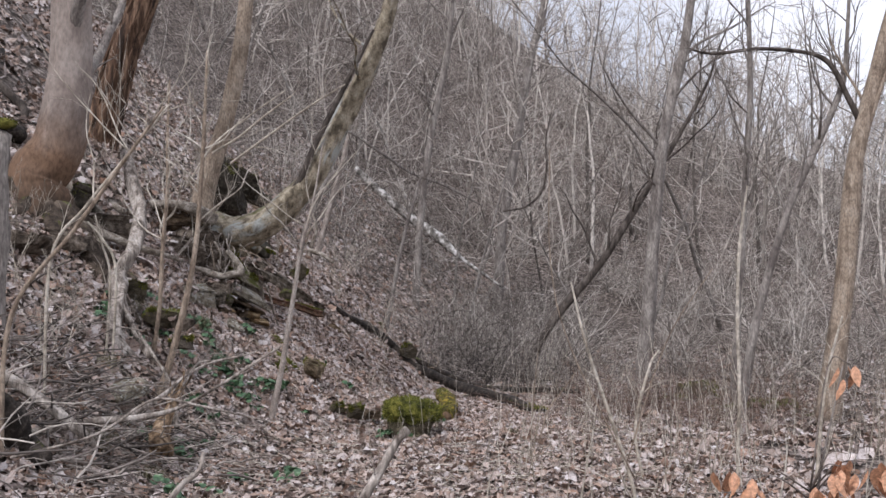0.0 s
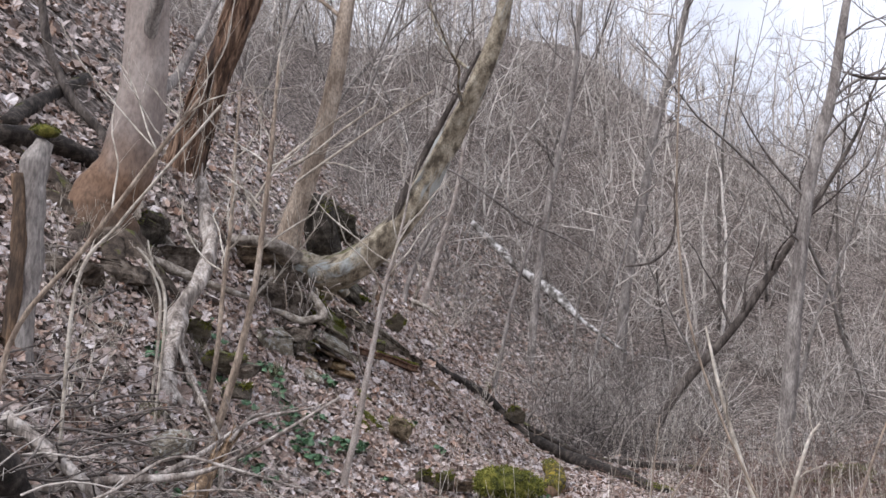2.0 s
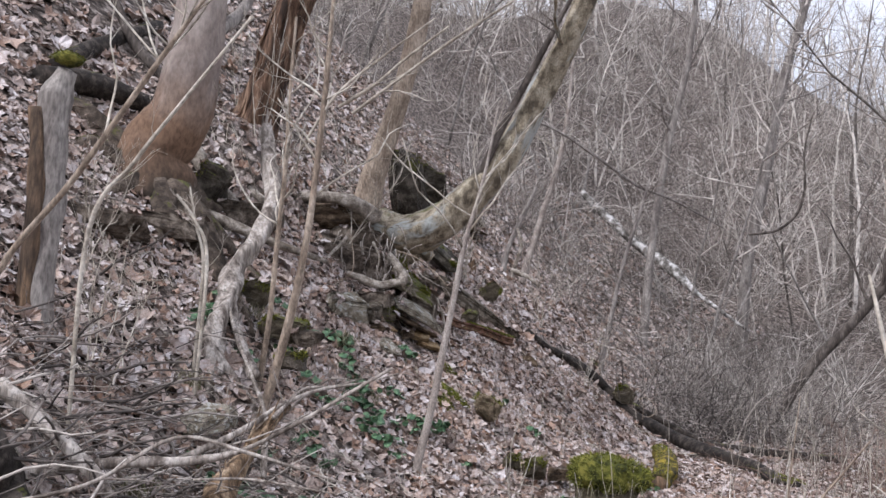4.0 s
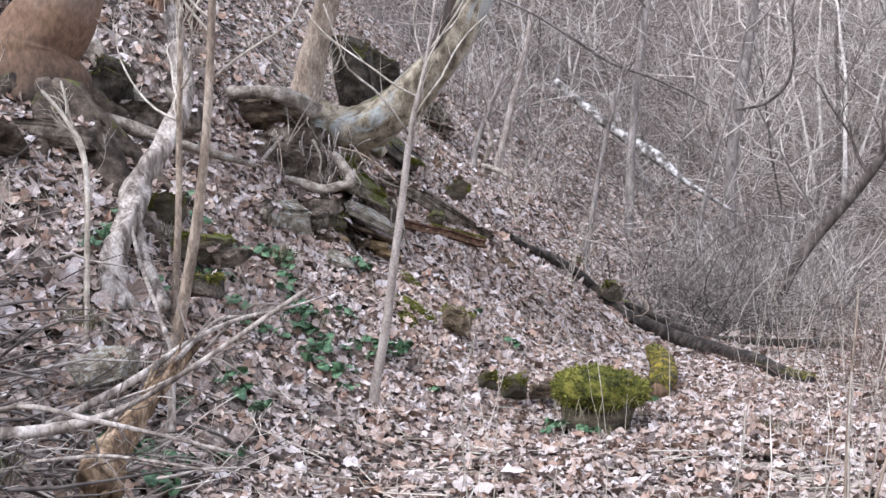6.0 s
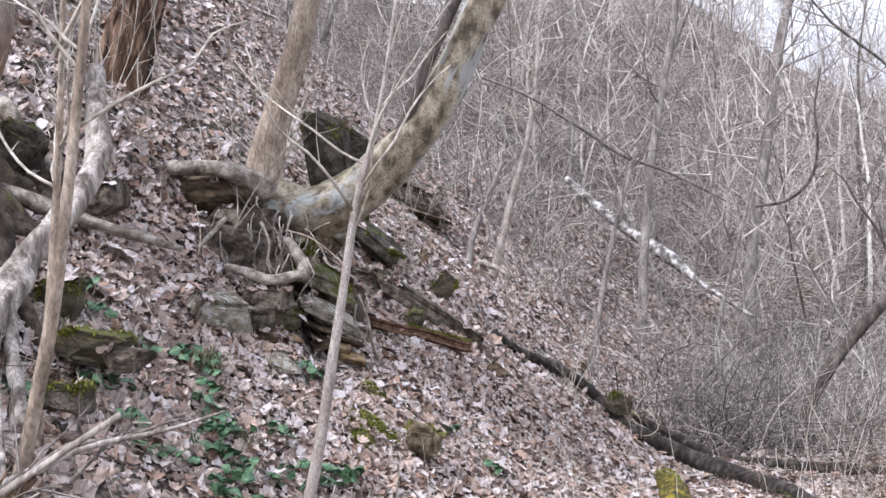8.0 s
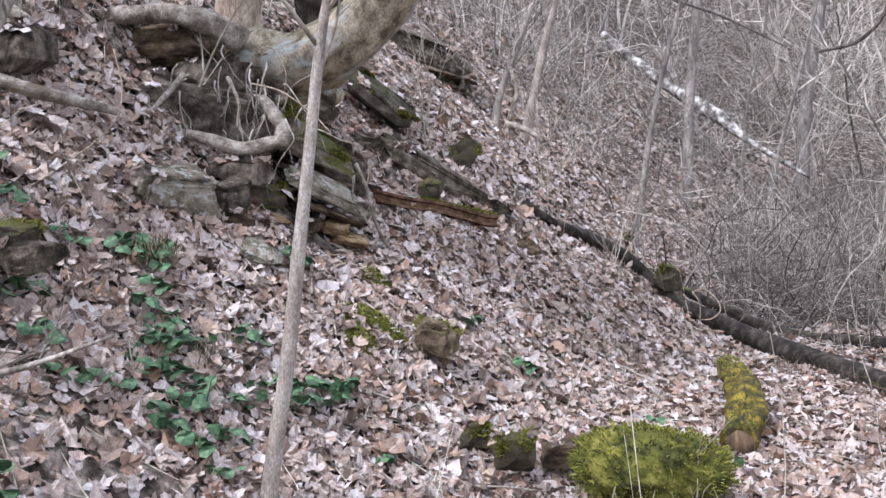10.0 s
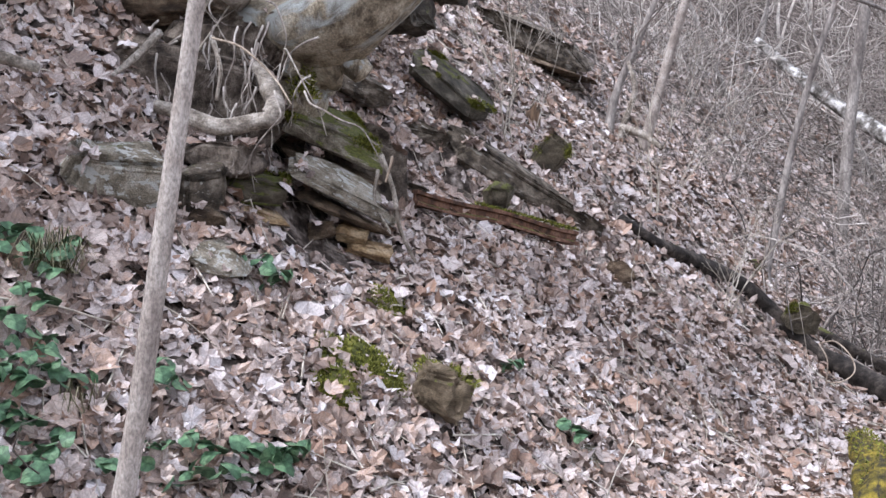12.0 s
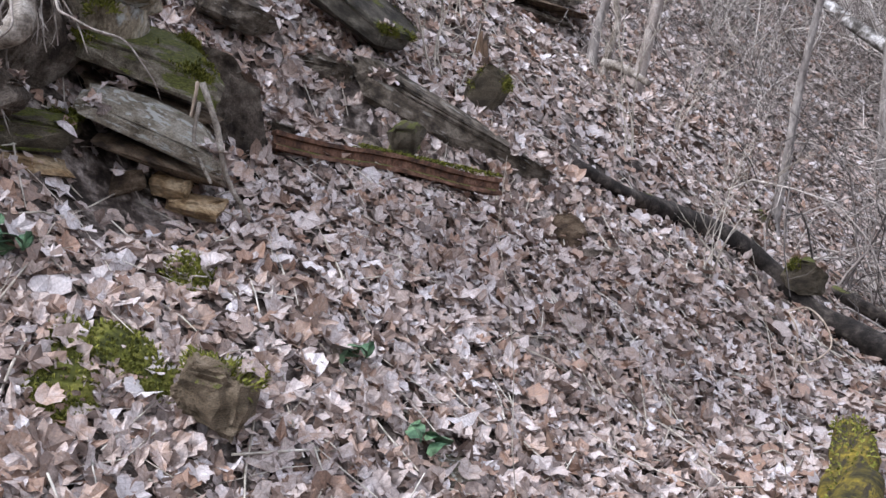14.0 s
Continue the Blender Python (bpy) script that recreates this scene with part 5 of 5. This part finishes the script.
stone(-2.92, 11.2, 1.28, 0.27, 0.21, 0.15, 0, 15, "earth_stone", True)
stone(-3.29, 10.6, 0.81, 0.39, 0.31, 0.25, -12, 15, "grey_stone")
# two dark stones added behind the slabs as backing for the shaded gaps
stone(-3.62, 15.9, 2.1, 1.56, 0.47, 0.78, 15, 25, "earth_stone")
stone(-3.23, 17.3, 1.82, 0.86, 0.43, 0.47, 14, 25, "earth_stone")
# dark rocks for the rooty ledge, their tone also giving the overhang's shade
stone(-4.97, 11.43, 2.43, 0.89, 0.54, 0.28, 4, 14, "earth_stone")
stone(-4.72, 12.24, 2.51, 0.95, 0.57, 0.28, 4, 14, "earth_stone")
stone(-4.57, 13.47, 2.74, 0.92, 0.55, 0.37, 4, 14, "earth_stone")
stone(-4.27, 15.1, 3.04, 1.26, 0.5, 0.38, -4, 11, "brown_stone")
stone(-3.62, 15.2, 2.73, 0.84, 0.34, 0.5, 14, 11, "earth_stone")
stone(-4.76, 14.9, 3, 0.69, 0.34, 0.34, 0, 11, "earth_stone")
# stones on the slope and floor
bed((-3.0, 13.95, 1.50), (-2.76, 14.06, 1.36), 0.26, 0.07, "grey_stone", False, 0.75, 0.1)
stone(-1.88, 14.52, 0.86, 0.26, 0.2, 0.25, 14, 25, "ochre_stone", True, "rock", 0.5, 0.26)
moss_mound(-2.27, 14.45, 0.93, 0.32, 0.26, 0.32, 0, 27)
moss_mound(-2.3, 14.2, 0.83, 0.17, 0.18, 0.21, 0, 27)
moss_mound(-2.5, 15.07, 1.22, 0.24, 0.17, 0.28, -15, 27)
mossy_rock(-0.41, 13.25, 0.23, 0.75, 0.6, 0.54, 4, 15)
stone(-1.18, 13.6, 0.31, 0.22, 0.18, 0.21, 0, 15, "brown_stone", True)
stone(-1.44, 13.9, 0.34, 0.2, 0.16, 0.17, 0, 15, "brown_stone", True)
stone(-0.96, 13.9, 0.24, 0.2, 0.16, 0.12, 0, 15, "brown_stone")
stone(-1.39, 15.42, 0.40, 0.24, 0.2, 0.14, 5, 27, "grey_stone")
stone(-2.23, 16.4, 1.16, 0.14, 0.11, 0.18, 10, 25, "brown_stone", True)
stone(-2.04, 18.6, 1.35, 0.33, 0.2, 0.24, 40, 25, "brown_stone")
stone(-1.79, 18.6, 1.11, 0.42, 0.25, 0.24, 0, 25, "earth_stone")
stone(-1.47, 23, 1.32, 0.43, 0.26, 0.36, 0, 25, "brown_stone", True)
stone(-0.73, 21, 0.93, 0.36, 0.21, 0.3, 0, 25, "brown_stone", True)
stone(4.35, 19, -0.07, 0.66, 0.53, 0.44, 0, 0, "brown_stone", True)
stone(4.96, 19.5, 0.05, 0.8, 0.64, 0.68, 0, 0, "brown_stone", True)
stone(5.03, 17.5, -0.09, 0.82, 0.66, 0.45, 0, 0, "brown_stone", True)
stone(5.55, 17, -0.14, 0.91, 0.73, 0.61, 0, 0, "brown_stone", True)
stone(5.91, 16.2, -0.29, 0.68, 0.55, 0.59, 0, 0, "brown_stone", True)
stone(4.55, 16.8, -0.17, 0.69, 0.55, 0.3, 0, 0, "brown_stone", True)

# ---- leaves that lie on the stones ----
drift = Geo()
p = np.concatenate([a for a, _ in TOPS])
n = np.concatenate([b for _, b in TOPS])
drift_rng = np.random.default_rng(40)
which = drift_rng.choice(3, len(p), p=[0.45, 0.3, 0.25])
for kind in range(3):
    q = which == kind
    scatter_leaves(drift, p[q, 0], p[q, 1], drift_rng.uniform(0.07, 0.15, int(q.sum())), kind, drift_rng, (0.004, 0.03), 0.25, p[q, 2], n[q])
ob = new("leaves_on_stones", drift.mesh("leaves_on_stones", soft=False))
ob.data.materials.append(M["litter"])
tagged(ob, "dry fallen leaves lying in drifts on the stones", "leaves", kind="stuff")

# ---- mossy log on the floor ----
mossy_log = thing("mossy_log", (0.0, 15.0, 0.0), "rotting log stub covered in golden-green moss", "log")
g = Geo()
log_spine, log_r = tube(g, [(0.03, 14.95, 0.12), (0.09, 15.5, 0.17), (0.09, 16.2, 0.22), (0.02, 17.1, 0.26), (-0.05, 17.7, 0.24)], [0.115, 0.13, 0.12, 0.11, 0.08], 24, 8, 0.3)
part("wood", g, M["gold_moss"], mossy_log)
g = Geo()
moss_fur(g, log_spine, 0.115, 900, 0.022)
part("moss", g, M["moss_fibre"], mossy_log, "green moss fibres")
g = Geo()
tube(g, [(0.03, 14.93, 0.12), (0.03, 14.99, 0.12)], [0.09, 0.07], 12, 3, 0.2)
part("hollow_end", g, M["rot_wood"], mossy_log, "dark rotten end")

# ---- rootlets hanging from the bank ----
root_rng = np.random.default_rng(3)
for k in range(34):
    x, y, z = -3.5 + root_rng.uniform(-0.35, 0.75), 14.62 + root_rng.uniform(-0.1, 0.35), 2.5 + root_rng.uniform(-0.2, 0.45)
    ob = thing("rootlet", (x, y, z), "thin bare rootlet hanging from the earthen bank", "root", "rootlets of the bank")
    g = Geo()
    s = branch_spine(root_rng, (x, y, z), (root_rng.normal(0, 0.6), -0.3, -0.7), root_rng.uniform(0.3, 0.7), 0.45, 0.3, 6)
    tube(g, s, [0.007, 0.0025], 5, 3)
    sprout(root_rng, g, s, [0.007, 0.003], 4, 0.2, 0, up=-0.5)
    part("fibre", g, M["dead_wood"], ob)

# ---- green herbs ----
def herb_leaf(size):
    n = 9
    a = np.linspace(0, 2 * math.pi, n, endpoint=False)
    r = np.array([0.85, 1, 0.9, 1, 0.95, 0.75, 0.95, 1, 0.9])
    rim = np.stack([np.cos(a) * r, np.sin(a) * r, 0.22 * np.cos(2 * a) - 0.05], -1) * size
    mid = np.stack([np.cos(a) * 0.5, np.sin(a) * 0.5, np.full(n, 0.06)], -1) * size
    v = np.concatenate([[[0, 0, 0]], mid, rim])
    j = np.arange(n)
    k = (j + 1) % n
    return Geo().add(v, np.stack([np.zeros(n, int), 1 + j, 1 + k], -1), np.stack([1 + j, 1 + n + j, 1 + n + k, 1 + k], -1))


herb_rng = np.random.default_rng(8)
leaf_mesh = herb_leaf(0.04).mesh("leaf")
leaf_mesh.materials.append(M["green"])
herbs = []
for v in range(4):
    ob = thing("green_herb", (0, 0, 0), "low green herb with rounded leaves in the leaf litter", "plant", "green herbs on the bank")
    for k in range(9):
        leaf = new("leaf", leaf_mesh)
        a, d, s = herb_rng.uniform(0, 6.28), herb_rng.uniform(0.02, 0.13), herb_rng.uniform(0.7, 1.35)
        leaf.matrix_local = pose(d * math.cos(a), d * math.sin(a), herb_rng.uniform(0.06, 0.13), herb_rng.normal(0, 25), herb_rng.normal(0, 25), math.degrees(a)) @ Matrix.Scale(s, 4)
        leaf.parent = ob
    g = Geo()
    for leaf in ob.children:
        p = leaf.matrix_local.translation
        tube(g, [(0, 0, -0.03), (p[0] * 0.5, p[1] * 0.5, p[2] * 0.7), tuple(p)], [0.002, 0.0015], 3, 1, cap=False)
    part("stem", g, M["green"], ob)
    herbs.append(ob)
spots = []
for cx, cy, n, spread in ((-3.0, 12.7, 11, 0.36), (-2.75, 12.25, 9, 0.32), (-2.62, 12.95, 7, 0.3), (-2.5, 13.45, 5, 0.3), (-2.1, 13.3, 5, 0.2), (-2.85, 10.45, 9, 0.28), (-2.35, 11.6, 3, 0.3), (-3.6, 11.9, 5, 0.3),
                          (-2.6, 14.35, 2, 0.15), (-1.2, 15.4, 3, 0.5), (-0.6, 14.1, 3, 0.3), (-2.2, 8.9, 5, 0.4), (-0.7, 12.9, 3, 0.25), (-3.3, 13.1, 4, 0.25)):
    spots += [(cx + herb_rng.normal(0, spread), cy + herb_rng.normal(0, spread)) for _ in range(n)]
for i, (x, y) in enumerate(spots):
    m = pose(x, y, float(height(x, y)) + 0.015, 0, -18, herb_rng.uniform(0, 360)) @ Matrix.Scale(1.0, 4)
    if i < 4:
        herbs[i].matrix_basis = m
    else:
        copy_thing(herbs[i % 4], m)

# ---- grass tufts ----
tuft_rng = np.random.default_rng(9)
for x, y, n, l in ((-3.19, 13.3, 150, 0.32), (-2.75, 13.0, 40, 0.2), (-3.75, 12.3, 60, 0.25), (-3.2, 9.4, 90, 0.3), (-2.6, 9.1, 80, 0.26), (-3.6, 10.9, 70, 0.28), (0.9, 13.2, 50, 0.3), (-0.35, 12.95, 50, 0.2)):
    g = Geo()
    p = np.stack([x + tuft_rng.normal(0, 0.045, n), y + tuft_rng.normal(0, 0.045, n), np.full(n, float(height(x, y)))], -1)
    blades(g, p, np.stack([tuft_rng.normal(0.1, 0.35, n), tuft_rng.normal(-0.25, 0.3, n), np.full(n, 0.8)], -1), l, 0.003, tuft_rng, 0.75)
    single("grass_tuft", g, M["grass"], (x, y, float(height(x, y))), "drooping tuft of dry green-grey grass blades", "grass", "grass tufts")

# ---- dry stalks on the valley floor ----
stalk_rng = np.random.default_rng(14)
stalks = Geo()
for _ in range(400):
    x, y = stalk_rng.uniform(-1.2, 8.5), stalk_rng.uniform(8.8, 24)
    if x < 1.0 and y > 11 and stalk_rng.uniform() < 0.85:
        continue
    s = branch_spine(stalk_rng, (x, y, float(height(x, y)) - 0.02), (stalk_rng.normal(0, 0.18), stalk_rng.normal(0, 0.18), 1), stalk_rng.uniform(0.35, 1.5), 0.12, 0.10, 5)
    r = stalk_rng.uniform(0.002, 0.006)
    tube(stalks, s, [r, r * 0.4], 4, 1, cap=False)
    if stalk_rng.uniform() < 0.4:
        sprout(stalk_rng, stalks, s, [r, r * 0.4], 3, 0.3, 0, 0.3)
for _ in range(260):
    x, y = stalk_rng.uniform(0.3, 7.0), stalk_rng.uniform(7.5, 15.5)
    if x < 0.9 and y > 10:
        continue
    s = branch_spine(stalk_rng, (x, y, float(height(x, y)) - 0.02), (stalk_rng.normal(0.04, 0.16), stalk_rng.normal(0, 0.16), 1), stalk_rng.uniform(0.3, 1.05), 0.08, 0.10, 5)
    r = stalk_rng.uniform(0.003, 0.0065)
    tube(stalks, s, [r, r * 0.5], 4, 1, cap=False)
ob = new("dry_stalks", stalks.mesh("dry_stalks"))
ob.data.materials.append(M["pale_twig"])
tagged(ob, "thin pale dry stalks standing on the valley floor", "stalks", kind="stuff")

# ---- bare shrubs on the bank ----
shrub_rng = np.random.default_rng(19)
for x, y, hgt in ((-4.3, 13.6, 1.7), (-3.9, 15.0, 1.9), (-4.9, 14.6, 2.0), (-4.1, 16.5, 1.8), (-3.0, 18.5, 1.6), (-2.2, 20.5, 1.5), (-3.6, 20.0, 1.8),
                  (-1.3, 19.6, 1.2), (-2.4, 23.0, 1.8), (-4.6, 10.8, 1.6), (-3.9, 9.9, 1.3), (-5.6, 15.5, 2.0), (-4.7, 18.0, 2.0)):
    z = float(height(x, y))
    ob = thing("bare_shrub", (x, y, z), "bare pale-twigged shrub growing from the leafy bank", "shrub", "shrubs on the bank")
    for _ in range(4):
        s = branch_spine(shrub_rng, (x + shrub_rng.normal(0, 0.05), y + shrub_rng.normal(0, 0.05), z - 0.04), (shrub_rng.normal(0.1, 0.3), shrub_rng.normal(0, 0.25), 1), hgt * shrub_rng.uniform(0.7, 1.2), 0.08, 0.14, 6)
        g = Geo()
        r = shrub_rng.uniform(0.004, 0.009)
        tube(g, s, [r, r * 0.4], 5, 2, cap=False)
        sprout(shrub_rng, g, s, [r * 1.4, r], 7, 0.5, 1, 0.25)
        part("stem", g, M["pale_twig"], ob)

# ---- brushwood at the foot of the bank ----
pile = Geo()
for _ in range(420):
    x, y = shrub_rng.normal(-3.3, 0.6), shrub_rng.normal(9.3, 0.9)
    a, l = shrub_rng.normal(0.3, 0.9), shrub_rng.uniform(0.25, 0.95)
    z = float(height(x, y)) + shrub_rng.uniform(0.01, 0.3)
    s = branch_spine(shrub_rng, (x, y, z), (math.cos(a), math.sin(a), shrub_rng.normal(0.1, 0.25)), l, 0.14, 0.18, 4)
    s[:, 2] = np.maximum(s[:, 2], height(s[:, 0], s[:, 1]) + 0.01)
    r = shrub_rng.uniform(0.003, 0.006) * shrub_rng.choice([1.0, 1.0, 2.6])
    tube(pile, s, [r, r * 0.4], 5, 1, cap=False)
ob = new("brushwood", pile.mesh("brushwood"))
ob.data.materials.append(M["brush"])
tagged(ob, "loose pile of broken grey dead twigs on leaves", "brushwood", kind="stuff")

# ---- orange leaves of a young beech ----
beech = thing("young_beech", (1.75, 4.75, float(height(1.75, 4.75))), "young beech with curled orange dry leaves still on", "sapling")
beech_rng = np.random.default_rng(2)
g = Geo()
tube(g, [(1.75, 4.75, -0.02), (1.70, 4.72, 0.3), (1.72, 4.7, 0.7), (1.86, 4.7, 1.3)], [0.012, 0.009, 0.006, 0.003], 6, 4)
part("stem", g, M["grey_bark"], beech)
tips = [(1.15, 4.6, 0.70), (1.29, 4.6, 0.82), (1.34, 4.55, 0.78), (1.7, 4.6, 0.75), (1.83, 4.6, 0.88), (1.9, 4.65, 0.79), (1.78, 4.55, 0.83), (1.94, 4.6, 0.84), (1.89, 4.7, 1.28)]
for tx, ty, tz in tips:
    g = Geo()
    tube(g, [(1.70, 4.72, min(tz - 0.1, 0.72)), ((1.70 + tx) / 2, (4.72 + ty) / 2, tz + 0.02), (tx, ty, tz + 0.03)], [0.005, 0.002], 4, 4)
    part("side_twig", g, M["twig"], beech)
    for _ in range(5):
        g = Geo()
        n = 7
        u = np.linspace(0, 1, n)
        wid = np.sin(np.pi * u ** 0.8) * 0.022 + 0.002
        a = beech_rng.uniform(0, 6.28)
        cx, cy, cz = tx + beech_rng.normal(0, 0.04), ty + beech_rng.normal(0, 0.04), tz + beech_rng.normal(0, 0.02)
        drop = -0.075 * u - 0.02 * u * u
        mid = np.stack([cx + 0.05 * u * math.cos(a), cy + 0.05 * u * math.sin(a), cz + drop], -1)
        side = np.array([-math.sin(a), math.cos(a), 0])
        lift = np.array([math.cos(a), math.sin(a), 0.4]) * 0.35
        v = np.concatenate([mid - wid[:, None] * (side + lift), mid, mid + wid[:, None] * (side - lift)])
        i = np.arange(n - 1)
        g.add(v, np.stack([i, i + 1, i + 1 + n, i + n], -1), np.stack([i + n, i + n + 1, i + 1 + 2 * n, i + 2 * n], -1))
        part("leaf", g, M["orange"], beech)

# ---- brush ----
brush_rng = np.random.default_rng(31)
thicket = Geo()


def brush_stem(geo, x, y, length, lean, r, twigs):
    s = branch_spine(brush_rng, (x, y, float(height(x, y)) - 0.05), (brush_rng.normal(lean, 0.6), brush_rng.normal(-0.1, 0.5), 0.8), length, brush_rng.uniform(0.1, 0.8), 0.26, 6)
    tube(geo, s, [r, r * 0.35], 3, 1, cap=False)
    if twigs:
        sprout(brush_rng, geo, s, [r, r * 0.35], twigs, length * 0.3, 0, 0.25, 0.9)


for _ in range(2700):
    y = brush_rng.uniform(22.4, 40)
    x = float(np.interp(y, TOE_Y, TOE_X)) + brush_rng.normal(0.6, 1.0) + 0.07 * (y - 20)
    brush_stem(thicket, x, y, brush_rng.uniform(1.2, 3.0), 0.25, brush_rng.uniform(0.006, 0.016), 5)
for _ in range(2400):
    x, y = brush_rng.uniform(1.5, 15), brush_rng.uniform(17, 42)
    if x < 3.2 and y < 20:
        continue
    brush_stem(thicket, x, y, brush_rng.uniform(0.9, 2.4), 0, brush_rng.uniform(0.005, 0.012), 5)
for _ in range(1300):
    y = brush_rng.uniform(24, 46)
    x = float(np.interp(y, TOE_Y, TOE_X)) - brush_rng.uniform(0.0, 9.0)
    brush_stem(thicket, x, y, brush_rng.uniform(1.0, 3.0), 0.2, brush_rng.uniform(0.004, 0.010), 4)
for _ in range(1150):
    x, y = brush_rng.uniform(1.6, 10), brush_rng.uniform(12.2, 21.5)
    if x < 0.22 * y - 1.6 + brush_rng.normal(0, 0.4):
        continue
    brush_stem(thicket, x, y, brush_rng.uniform(0.35, 1.3), 0, brush_rng.uniform(0.0025, 0.006), 4)
# a low red-brown tangle where the floor meets the brush
low_brush = Geo()
for _ in range(1500):
    x, y = brush_rng.normal(3.6, 1.7), brush_rng.normal(16.6, 2.0)
    if x < 0.22 * y - 1.9 + brush_rng.normal(0, 0.4) or y < 11.5:
        continue
    brush_stem(low_brush, x, y, brush_rng.uniform(0.5, 1.5), 0, brush_rng.uniform(0.0025, 0.006), 5)
ob = new("low_brush", low_brush.mesh("low_brush"))
ob.data.materials.append(M["red_brush"])
tagged(ob, "low tangle of fine red-brown brambles and stems", "brush", kind="stuff")
ob = new("brush_thicket", thicket.mesh("brush_thicket"))
ob.data.materials.append(M["brush"])
tagged(ob, "dense tangle of bare grey-brown brush and vines", "brush", kind="stuff")

# ---- woods ----
wood_rng = np.random.default_rng(77)


def wood_tree(height_, r, limbs, twigs, levels, lean=0.15):
    """A bare forest tree at the origin: its trunk, and its limbs and twigs."""
    trunk, crown = Geo(), []
    s = branch_spine(wood_rng, (0, 0, -0.3), (wood_rng.normal(0, lean), wood_rng.normal(0, lean), 1), height_, 0.08, 0.085, 10)
    rad = np.linspace(r, r * 0.2, len(s))
    tube(trunk, s, rad, 7, 1)
    for _ in range(limbs):
        u = wood_rng.uniform(0.22, 0.98)
        x = u * (len(s) - 1)
        i = min(int(x), len(s) - 2)
        p = s[i] + (s[i + 1] - s[i]) * (x - i)
        a = wood_rng.uniform(0, 6.28)
        l = height_ * 0.34 * (1.15 - u) * wood_rng.uniform(0.6, 1.3) + 0.6
        b = branch_spine(wood_rng, p, (math.cos(a) * 0.9, math.sin(a) * 0.9, 0.5), l, 0.0, 0.27, 5)
        br = max(0.028, r * (1.1 - u) * 0.42)
        limb = Geo()
        tube(limb, b, [br, br * 0.3], 4, 1, cap=False)
        sprout(wood_rng, limb, b, [br, br * 0.3], twigs, l * 0.5, levels, 0.1, 0.95, up=0.1)
        crown.append(limb)
    return trunk, crown


# trees that stand near enough to be told apart
kinds = []
for v in range(6):
    hgt = wood_rng.uniform(8, 15)
    trunk, crown = wood_tree(hgt, wood_rng.uniform(0.045, 0.10), 14, 6, 1)
    ob = thing("forest_tree", (0, 0, 0), "bare grey-brown woodland tree with fine twigs", "tree", "trees of the wood")
    part("trunk", trunk, M["far_bark"], ob)
    for limb in crown:
        part("limb", limb, M["far_twig"], ob)
    kinds.append(ob)
used = 0
while used < 64:
    x, y = wood_rng.uniform(-20, 26), wood_rng.uniform(27, 66)
    d = float(np.interp(y, TOE_Y, TOE_X)) - x
    if y < 27 and (d < 3.5 and x < 7):
        continue
    if abs(x) > 0.55 * y + 2 or (x > 0 and y < 24):
        continue
    m = pose(x, y, float(height(x, y)), wood_rng.normal(0, 4), wood_rng.normal(0, 4), wood_rng.uniform(0, 360)) @ Matrix.Scale(wood_rng.uniform(0.6, 1.15), 4)
    if used < 6:
        kinds[used].matrix_basis = m
    else:
        o = copy_thing(kinds[used % 6], m)
        o.scale = m.to_scale()
    used += 1

# the far woods, beyond counting
far = Geo()
templates = []
for v in range(7):
    trunk, crown = wood_tree(wood_rng.uniform(10, 16), wood_rng.uniform(0.05, 0.11), 14, 8, 0)
    templates.append([(np.concatenate(q.verts), q.faces) for q in (trunk, *crown)])
for k in range(620):
    y = 40 + 62 * wood_rng.uniform() ** 0.85
    x = wood_rng.uniform(-0.5, 0.6) * y
    a, s = wood_rng.uniform(0, 6.28), wood_rng.uniform(0.5, 0.9)
    turn = np.array([[math.cos(a), -math.sin(a), 0], [math.sin(a), math.cos(a), 0], [0, 0, 1]]) * s
    for v, faces in templates[k % 7]:
        far.add(v @ turn.T + np.array([x, y, float(height(x, y))]), *faces)
ob = new("far_woods", far.mesh("far_woods"))
ob.data.materials.append(M["far_twig"])
tagged(ob, "distant bare grey-brown woods covering the hillside", "woods", kind="stuff")

# the understorey of thin bushes between the trees
under = Geo()
bushes = []
for v in range(6):
    q = Geo()
    for _ in range(7):
        s = branch_spine(wood_rng, (wood_rng.normal(0, 0.2), wood_rng.normal(0, 0.2), -0.1), (wood_rng.normal(0, 0.35), wood_rng.normal(0, 0.35), 1), wood_rng.uniform(1.6, 4.0), 0.14, 0.26, 6)
        tube(q, s, [0.016, 0.006], 3, 1, cap=False)
        sprout(wood_rng, q, s, [0.022, 0.014], 12, 1.1, 0, 0.15, 1.0, wobble=0.3, up=0.1)
    bushes.append((np.concatenate(q.verts), q.faces))
for k in range(560):
    y = wood_rng.uniform(26, 98)
    x = wood_rng.uniform(-0.5, 0.55) * y
    if float(np.interp(y, TOE_Y, TOE_X)) - x > 1 and y < 30:
        continue
    a, s = wood_rng.uniform(0, 6.28), wood_rng.uniform(0.6, 1.3)
    turn = np.array([[math.cos(a), -math.sin(a), 0], [math.sin(a), math.cos(a), 0], [0, 0, 1]]) * s
    v, faces = bushes[k % 6]
    under.add(v @ turn.T + np.array([x, y, float(height(x, y))]), *faces)
ob = new("understorey", under.mesh("understorey"))
ob.data.materials.append(M["far_twig"])
tagged(ob, "bare thin understorey bushes between the trees", "bushes", kind="stuff")
